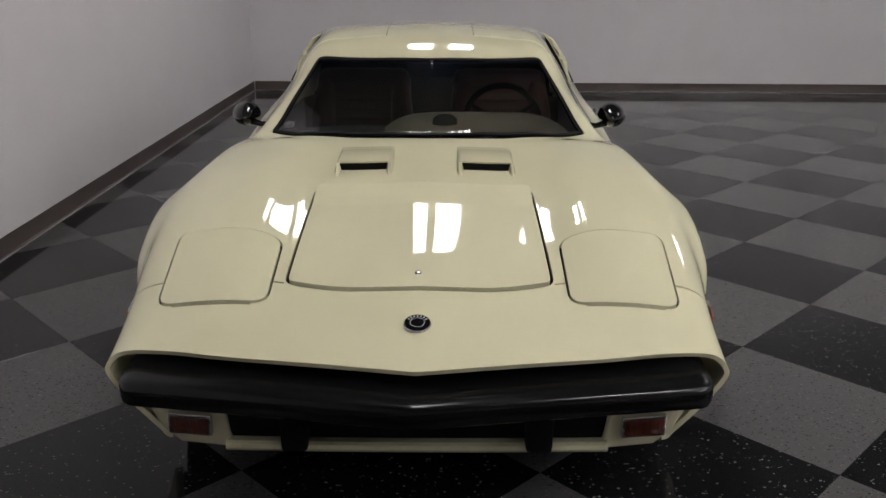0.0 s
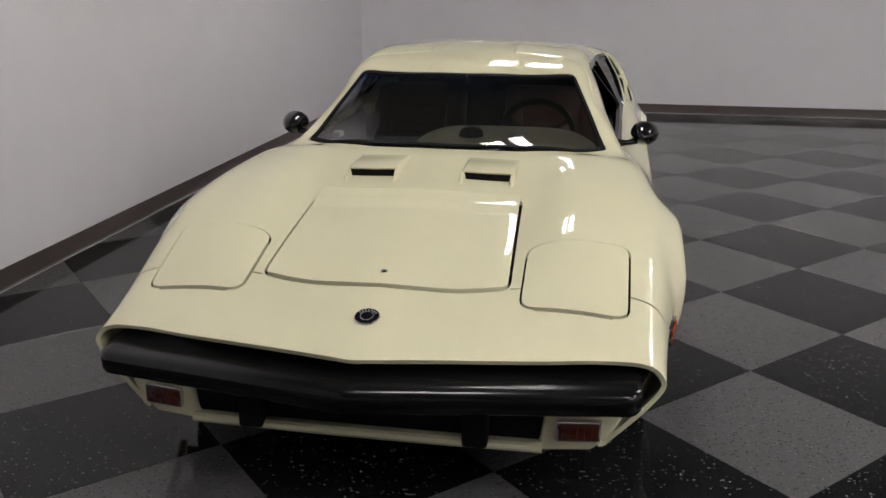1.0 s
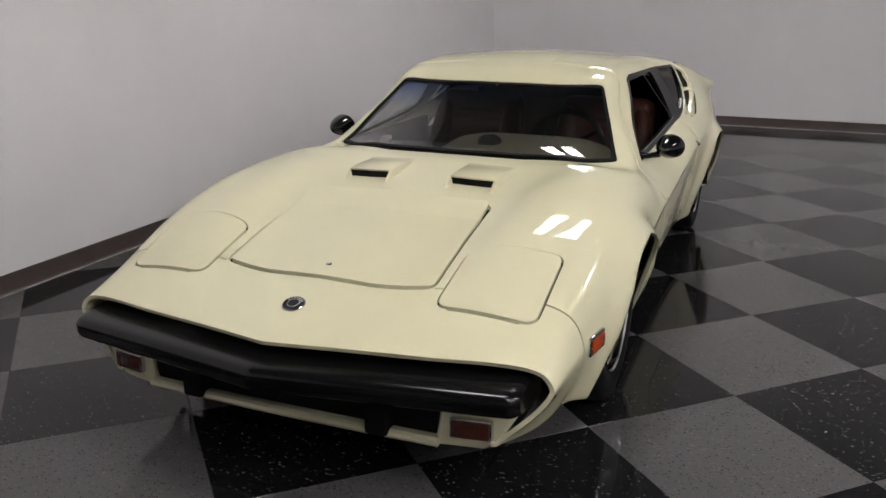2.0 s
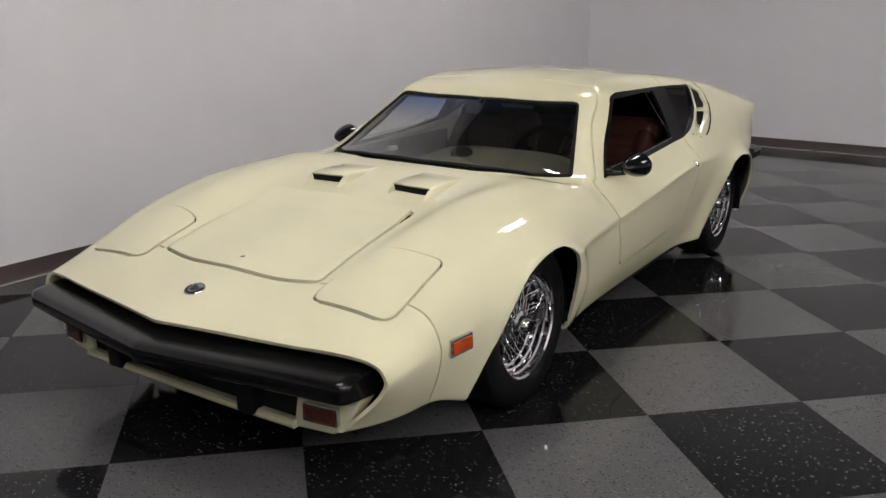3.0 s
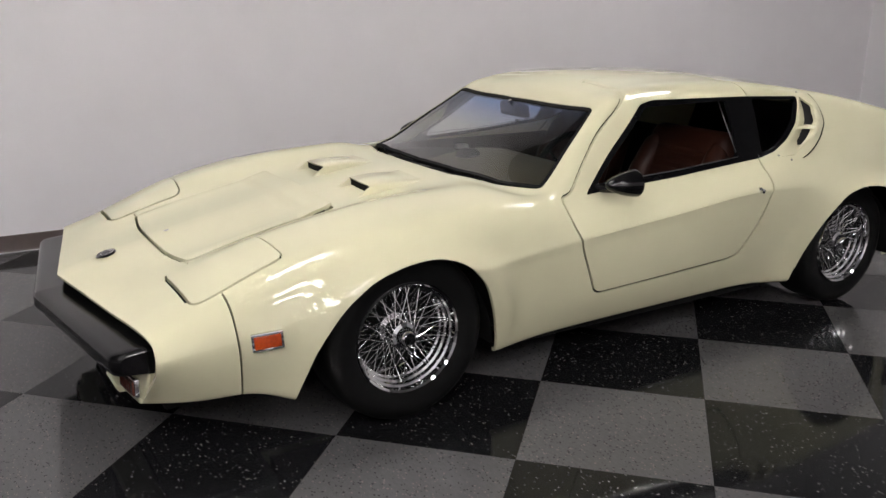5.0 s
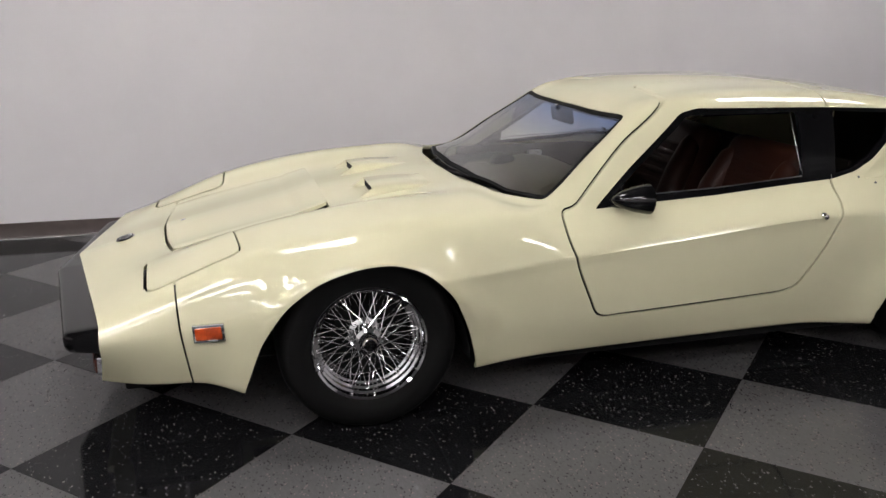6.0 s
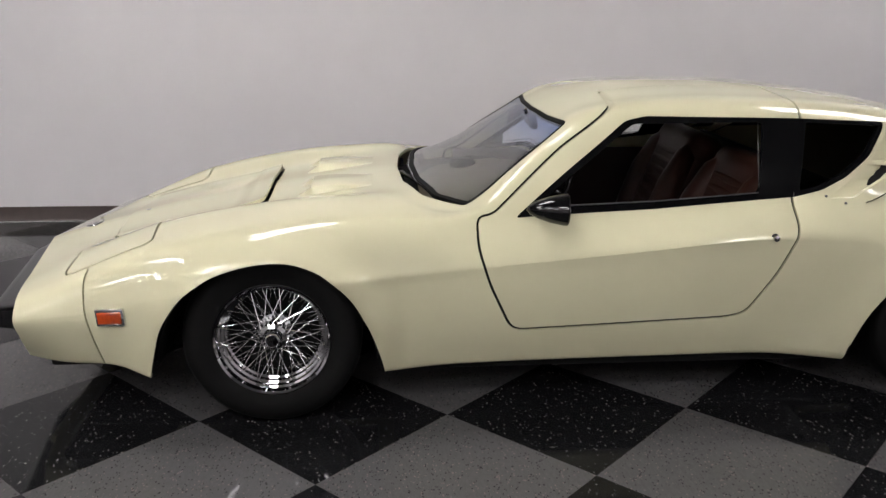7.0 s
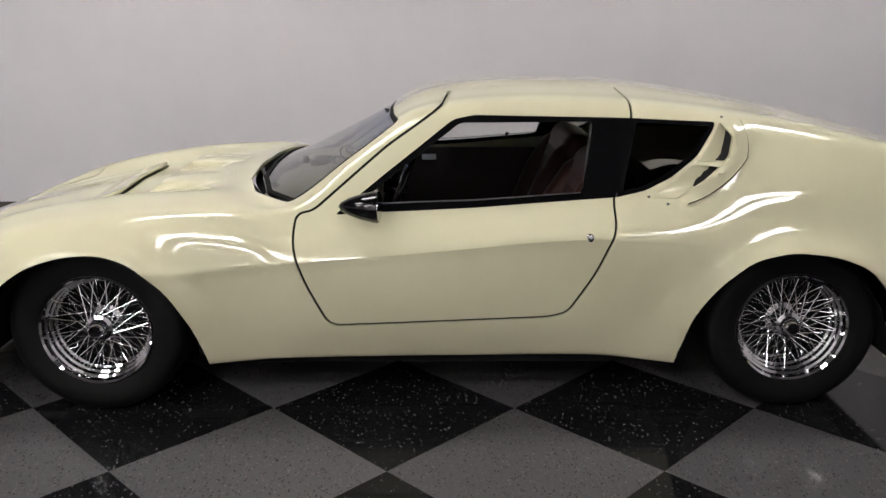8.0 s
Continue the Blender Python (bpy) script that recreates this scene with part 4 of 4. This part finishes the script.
def wheel(y, sx):
    ob = part("wheel", lathe([(0.085, 0.198), (0.098, 0.200), (0.104, 0.207), (0.098, 0.210), (0.088, 0.206), (-0.09, 0.206), (-0.10, 0.198), (-0.085, 0.188), (-0.04, 0.176), (0.0, 0.168), (0.030, 0.170), (0.034, 0.178), (0.052, 0.179), (0.056, 0.187), (0.074, 0.188), (0.078, 0.196), (0.085, 0.198)], "X", 56), CHROME, car, "chrome wire-spoke wheel")
    for v in ob.data.vertices:
        v.co.y, v.co.z = v.co.y * RIM, v.co.z * RIM
    bm = lathe([(0.086, 0.193), (0.098, 0.200), (0.106, 0.228), (0.108, 0.262), (0.102, 0.285), (0.088, 0.298), (0.06, 0.3035), (-0.06, 0.3035), (-0.088, 0.298), (-0.105, 0.27), (-0.098, 0.200), (-0.086, 0.193), (0.086, 0.193)], "X", 64)
    part("tyre", bm, TYRE, ob, "black rubber tyre")
    part("hub", lathe([(-0.02, 0.001), (-0.02, 0.058), (-0.008, 0.058), (0.0, 0.040), (0.05, 0.036), (0.056, 0.046), (0.066, 0.046), (0.072, 0.034), (0.10, 0.030), (0.108, 0.022), (0.110, 0.001)], "X", 32), CHROME, ob)
    part("hub_cap", lathe([(0.109, 0.001), (0.109, 0.020), (0.114, 0.018), (0.116, 0.001)], "X", 24), BLACK, ob, "black hub centre")
    part("brake_drum", lathe([(-0.06, 0.001), (-0.06, 0.15), (-0.02, 0.15), (-0.015, 0.14), (-0.015, 0.001)], "X", 32), MATT, ob, "dark brake drum")
    for layer, (xa, ra, xb, rb, skew, n) in enumerate(((0.060, 0.044, 0.030, 0.176, 38, 36), (-0.012, 0.056, 0.056, 0.187, 24, 36))):
        m0 = as_mesh(tube([(0, 0, 0), (0, 0, 1)], 0.0016, 5))
        m0.materials.append(SPOKE)
        finish(m0)
        for k in range(n):
            sign = 1 if k % 2 else -1
            a = 2 * math.pi * k / n
            b = a + sign * radians(skew)
            p = Vector((xa, ra * math.cos(a), ra * math.sin(a)))
            q = Vector((xb, RIM * rb * math.cos(b), RIM * rb * math.sin(b)))
            d = q - p
            s = new("spoke", m0)
            s.matrix_basis = Matrix.Translation(p) @ d.to_track_quat("Z", "Y").to_matrix().to_4x4() @ Matrix.Diagonal((1, 1, d.length, 1))
            s.parent = ob
    ob.matrix_basis = pose(sx * (0.708 if y < 1 else 0.688), y, 0.3037, 0, 0, 0 if sx > 0 else 180) @ pose(0, 0, 0, random.uniform(0, 40))
    return ob


for y in (-0.012, 2.414):
    for sx in (1, -1):
        wheel(y, sx)


# ---- mirrors, handles, wipers, rear vents ----
def mirror(sx):
    ob = part("door_mirror", lathe([(-0.115, 0.004), (-0.105, 0.018), (-0.08, 0.034), (-0.04, 0.050), (0.0, 0.060), (0.018, 0.062), (0.022, 0.058), (0.022, 0.001)], "Y", 32), BLACK, car, "glossy black bullet door mirror")
    part("mirror_glass", lathe([(0.0222, 0.001), (0.0222, 0.054), (0.0235, 0.054), (0.0235, 0.001)], "Y", 32), CHROME, ob, "round mirror glass")
    part("stalk", tube([(-sx * 0.03, -0.045, -0.03), (-sx * 0.07, -0.06, -0.04), (-sx * 0.11, -0.07, -0.04)], [0.018, 0.014, 0.022], 10), BLACK, ob)
    ob.matrix_basis = pose(sx * 0.812, 0.955, 0.745, 0, 0, -6 * sx) @ Matrix.Diagonal((1.0, 1.0, 0.86, 1))


mirror(1)
mirror(-1)
for sx, d in ((1, door_l), (-1, door_r)):
    hd = part("door_button", lathe([(-0.01, 0.014), (0.006, 0.014), (0.010, 0.010), (0.022, 0.010), (0.024, 0.001)], "X", 20), CHROME, d, "small chrome door button")
    hd.matrix_basis = pose(sx * 0.842, 1.677, 0.648, 0, 0, 0 if sx > 0 else 180)

def wiper(px, reach):
    """A parked wiper: pivot, arm and blade lying in the recess below the glass."""
    def base(x):
        return 0.420 + 0.235 * (abs(x) / 0.625) ** 1.9, 0.722 - 0.04 * (x / 0.625) ** 2

    y, z = base(px)
    ob = part("wiper", lathe([(-0.03, 0.012), (0.0, 0.016), (0.016, 0.014), (0.022, 0.006), (0.023, 0.001)], "Z", 16), MATT, car, "black windscreen wiper parked below the glass")
    ob.matrix_basis = pose(px, y + 0.02, z - 0.012)
    pts = []
    for k in range(7):
        x = px + reach * k / 6
        yy, zz = base(x)
        pts.append((x - px, yy - y + 0.004 + 0.030 * (k / 6), zz - z + 0.020 + 0.010 * math.sin(math.pi * k / 6)))
    part("arm", tube([pts[0]] + pts[1:5], [0.010, 0.008, 0.007, 0.006, 0.005], 8), FRAME, ob)
    part("blade", tube([(p[0], p[1] + 0.008, p[2] - 0.006) for p in pts[2:]], [0.004, 0.009, 0.010, 0.009, 0.004], 8), MATT, ob, "black rubber wiper blade")


wiper(-0.42, 0.40)
wiper(0.06, 0.42)


# ---- cabin ----
def dashboard():
    def pad(name, x0, x1, prof, material, parent, label, fall):
        bm = bmesh.new()
        rows = []
        for i in range(25):
            x = x0 + (x1 - x0) * i / 24
            u = abs(-1 + 2 * i / 24)
            drop = fall * u ** 5
            rows.append([bm.verts.new((x, y, z - drop)) for y, z in prof])
        n = len(prof)
        for p, q in zip(rows, rows[1:]):
            for k in range(n):
                bm.faces.new((p[k], p[(k + 1) % n], q[(k + 1) % n], q[k]))
        bm.faces.new(rows[0])
        bm.faces.new(rows[-1][::-1])
        bmesh.ops.recalc_face_normals(bm, faces=bm.faces)
        return part(name, bm, material, parent, label)

    ob = pad("dashboard", -0.64, 0.64, [(0.56, 0.665), (0.64, 0.690), (0.80, 0.705), (0.92, 0.70), (0.95, 0.67), (0.93, 0.56), (0.88, 0.48), (0.56, 0.46)], CARPET, car, "dark lower dashboard", 0.03)
    pad("instrument_pad", -0.20, 0.60, [(0.51, 0.695), (0.60, 0.742), (0.74, 0.764), (0.84, 0.772), (0.93, 0.762), (0.965, 0.735), (0.96, 0.66), (0.60, 0.66)], DASH, ob, "padded tan instrument hood", 0.075)
    part("compass_pod", lathe([(0.0, 0.055), (0.02, 0.05), (0.035, 0.03), (0.038, 0.001)], "Z", 24), BLACK, ob, "round black pod").matrix_basis = pose(0.07, 0.70, 0.752)


dashboard()
sw = part("steering_wheel", tube([(0.17 * math.cos(2 * math.pi * k / 36), 0, 0.17 * math.sin(2 * math.pi * k / 36)) for k in range(36)], 0.014, 10, closed=True), BLACK, car, "black three-spoke steering wheel")
for k in range(3):
    a = radians(90 + 120 * k + 60)
    part("spoke", tube([(0, 0, 0), (0.16 * math.cos(a), 0, 0.16 * math.sin(a))], 0.009, 8), BLACK, sw)
part("boss", lathe([(-0.03, 0.001), (-0.03, 0.03), (0.05, 0.03), (0.10, 0.02), (0.10, 0.001)], "Y", 20), BLACK, sw)
sw.matrix_basis = pose(0.33, 1.02, 0.70, -22, 0, 0) @ pose(0, 0, 0, 0, 0, 180)


def seat(x):
    ob = part("seat_back", boxed(-0.25, 0.25, -0.085, 0.085, 0.0, 0.60, bevel=0.08, segments=5), LEATHER, car, "brown leather ribbed bucket seat")
    for k in range(9):
        part("rib", tube([(-0.15, -0.062, 0.07 + 0.05 * k), (0, -0.067, 0.07 + 0.05 * k), (0.15, -0.062, 0.07 + 0.05 * k)], 0.025, 10), LEATHER, ob)
    for s in (-1, 1):
        part("bolster", tube([(s * 0.20, -0.07, 0.03), (s * 0.205, -0.082, 0.18), (s * 0.205, -0.082, 0.34), (s * 0.195, -0.06, 0.48), (s * 0.17, -0.03, 0.55)], [0.06, 0.062, 0.06, 0.052, 0.03], 14), LEATHER, ob)
    part("cushion", boxed(-0.24, 0.24, -0.52, -0.02, -0.08, 0.06, bevel=0.05, segments=4), LEATHER, ob).matrix_basis = pose(0, 0, 0, 18)
    ob.matrix_basis = pose(x, 1.62, 0.275, -20)


seat(0.36)
seat(-0.36)
part("tunnel", boxed(-0.09, 0.09, 0.6, 1.95, 0.23, 0.42, bevel=0.03), LINING, car, "dark brown centre tunnel")
for sx, d in ((1, door_l), (-1, door_r)):
    part("door_latch", boxed(min(sx * 0.79, sx * 0.808), max(sx * 0.79, sx * 0.808), 1.165, 1.235, 0.338, 0.352, bevel=0.004), MATT, d, "small black latch under the door")
    part("door_card", boxed(min(sx * 0.672, sx * 0.685), max(sx * 0.672, sx * 0.685), 0.72, 1.72, 0.26, 0.705, bevel=0.005), LINING, d, "dark brown door lining")
pin = part("lock_pin", lathe([(0.0, 0.004), (0.022, 0.004), (0.024, 0.009), (0.034, 0.010), (0.038, 0.006), (0.039, 0.001)], "Z", 16), CHROME, door_r, "chrome door lock pin")
pin.matrix_basis = pose(-0.690, 1.52, 0.742)
latch = part("door_pull", boxed(-0.02, 0.02, -0.035, 0.035, -0.012, 0.012, bevel=0.006), SILVER, door_r, "small silver inside door latch")
latch.matrix_basis = pose(-0.655, 1.13, 0.66)
glassm = part("inside_mirror", boxed(-0.10, 0.10, -0.012, 0.012, -0.03, 0.03, bevel=0.01), BLACK, car, "black inside mirror")
part("stalk", tube([(0, 0, 0.0), (0, -0.02, 0.05)], 0.008, 8), CHROME, glassm)
glassm.matrix_basis = pose(0.012, 0.985, 0.935, 10, 0, 0)


# ---- floor of square vinyl tiles laid on the diagonal ----
HALF, LAT_X, LAT_Y = 0.4313, 0.7875, 0.587
floor = tagged(part("floor", boxed(ROOM_X0 - 0.15, ROOM_X1 + 0.15, ROOM_Y0 - 0.15, ROOM_Y1 + 0.15, -0.12, -0.0035), MATT), "waxed checkerboard floor of dark and grey vinyl tiles", "floor", kind="structure")


def clipped(poly, axis, limit, sign):
    out = []
    for p, q in zip(poly, poly[1:] + poly[:1]):
        a, b = sign * (limit - p[axis]), sign * (limit - q[axis])
        if a >= 0:
            out.append(p)
        if a * b < 0:
            t = a / (a - b)
            out.append((p[0] + (q[0] - p[0]) * t, p[1] + (q[1] - p[1]) * t))
    return out


def tile_solid(bm, poly, edge=0.0009):
    """A thin tile with its upper edges eased."""
    low = [bm.verts.new((p[0], p[1], -0.0034)) for p in poly]
    mid = [bm.verts.new((p[0], p[1], -edge)) for p in poly]
    cx, cy = sum(p[0] for p in poly) / len(poly), sum(p[1] for p in poly) / len(poly)
    top = [bm.verts.new((p[0] + (cx - p[0]) * 0.003, p[1] + (cy - p[1]) * 0.003, 0.0)) for p in poly]
    n = len(poly)
    for a, b in ((low, mid), (mid, top)):
        for i in range(n):
            bm.faces.new((a[i], a[(i + 1) % n], b[(i + 1) % n], b[i]))
    bm.faces.new(top)


h = HALF - 0.0004
whole = [(h, 0.0), (0.0, h), (-h, 0.0), (0.0, -h)]
tile_mesh = {}
for dark in (True, False):
    bm = bmesh.new()
    tile_solid(bm, whole)
    tile_mesh[dark] = as_mesh(bm)
    tile_mesh[dark].materials.append(TILE_DARK if dark else TILE_GREY)
rest = {True: bmesh.new(), False: bmesh.new()}
for a in range(-8, 18):
    for b in range(-24, 16):
        if (a + b) % 2 == 0:
            continue
        cx, cy, dark = LAT_X + HALF * a, LAT_Y + HALF * b, a % 2 == 0
        poly = [(cx + p[0], cy + p[1]) for p in whole]
        cut = poly
        for axis, limit, sign in ((0, ROOM_X0 + 0.001, -1), (0, ROOM_X1 - 0.001, 1), (1, ROOM_Y0 + 0.001, -1), (1, ROOM_Y1 - 0.001, 1)):
            cut = clipped(cut, axis, limit, sign) if len(cut) > 2 else []
        if len(cut) < 3:
            continue
        if cut == poly and -2.9 < cy and cx < 5.6:
            t = new("tile", tile_mesh[dark])
            t.location = (cx, cy, random.uniform(-0.0002, 0.0002))
            t.parent = floor
        else:
            tile_solid(rest[dark], cut)
for dark in rest:
    tagged(part("border_tiles", rest[dark], TILE_DARK if dark else TILE_GREY, floor, "dark tiles cut along the walls" if dark else "grey tiles cut along the walls"), kind="stuff")
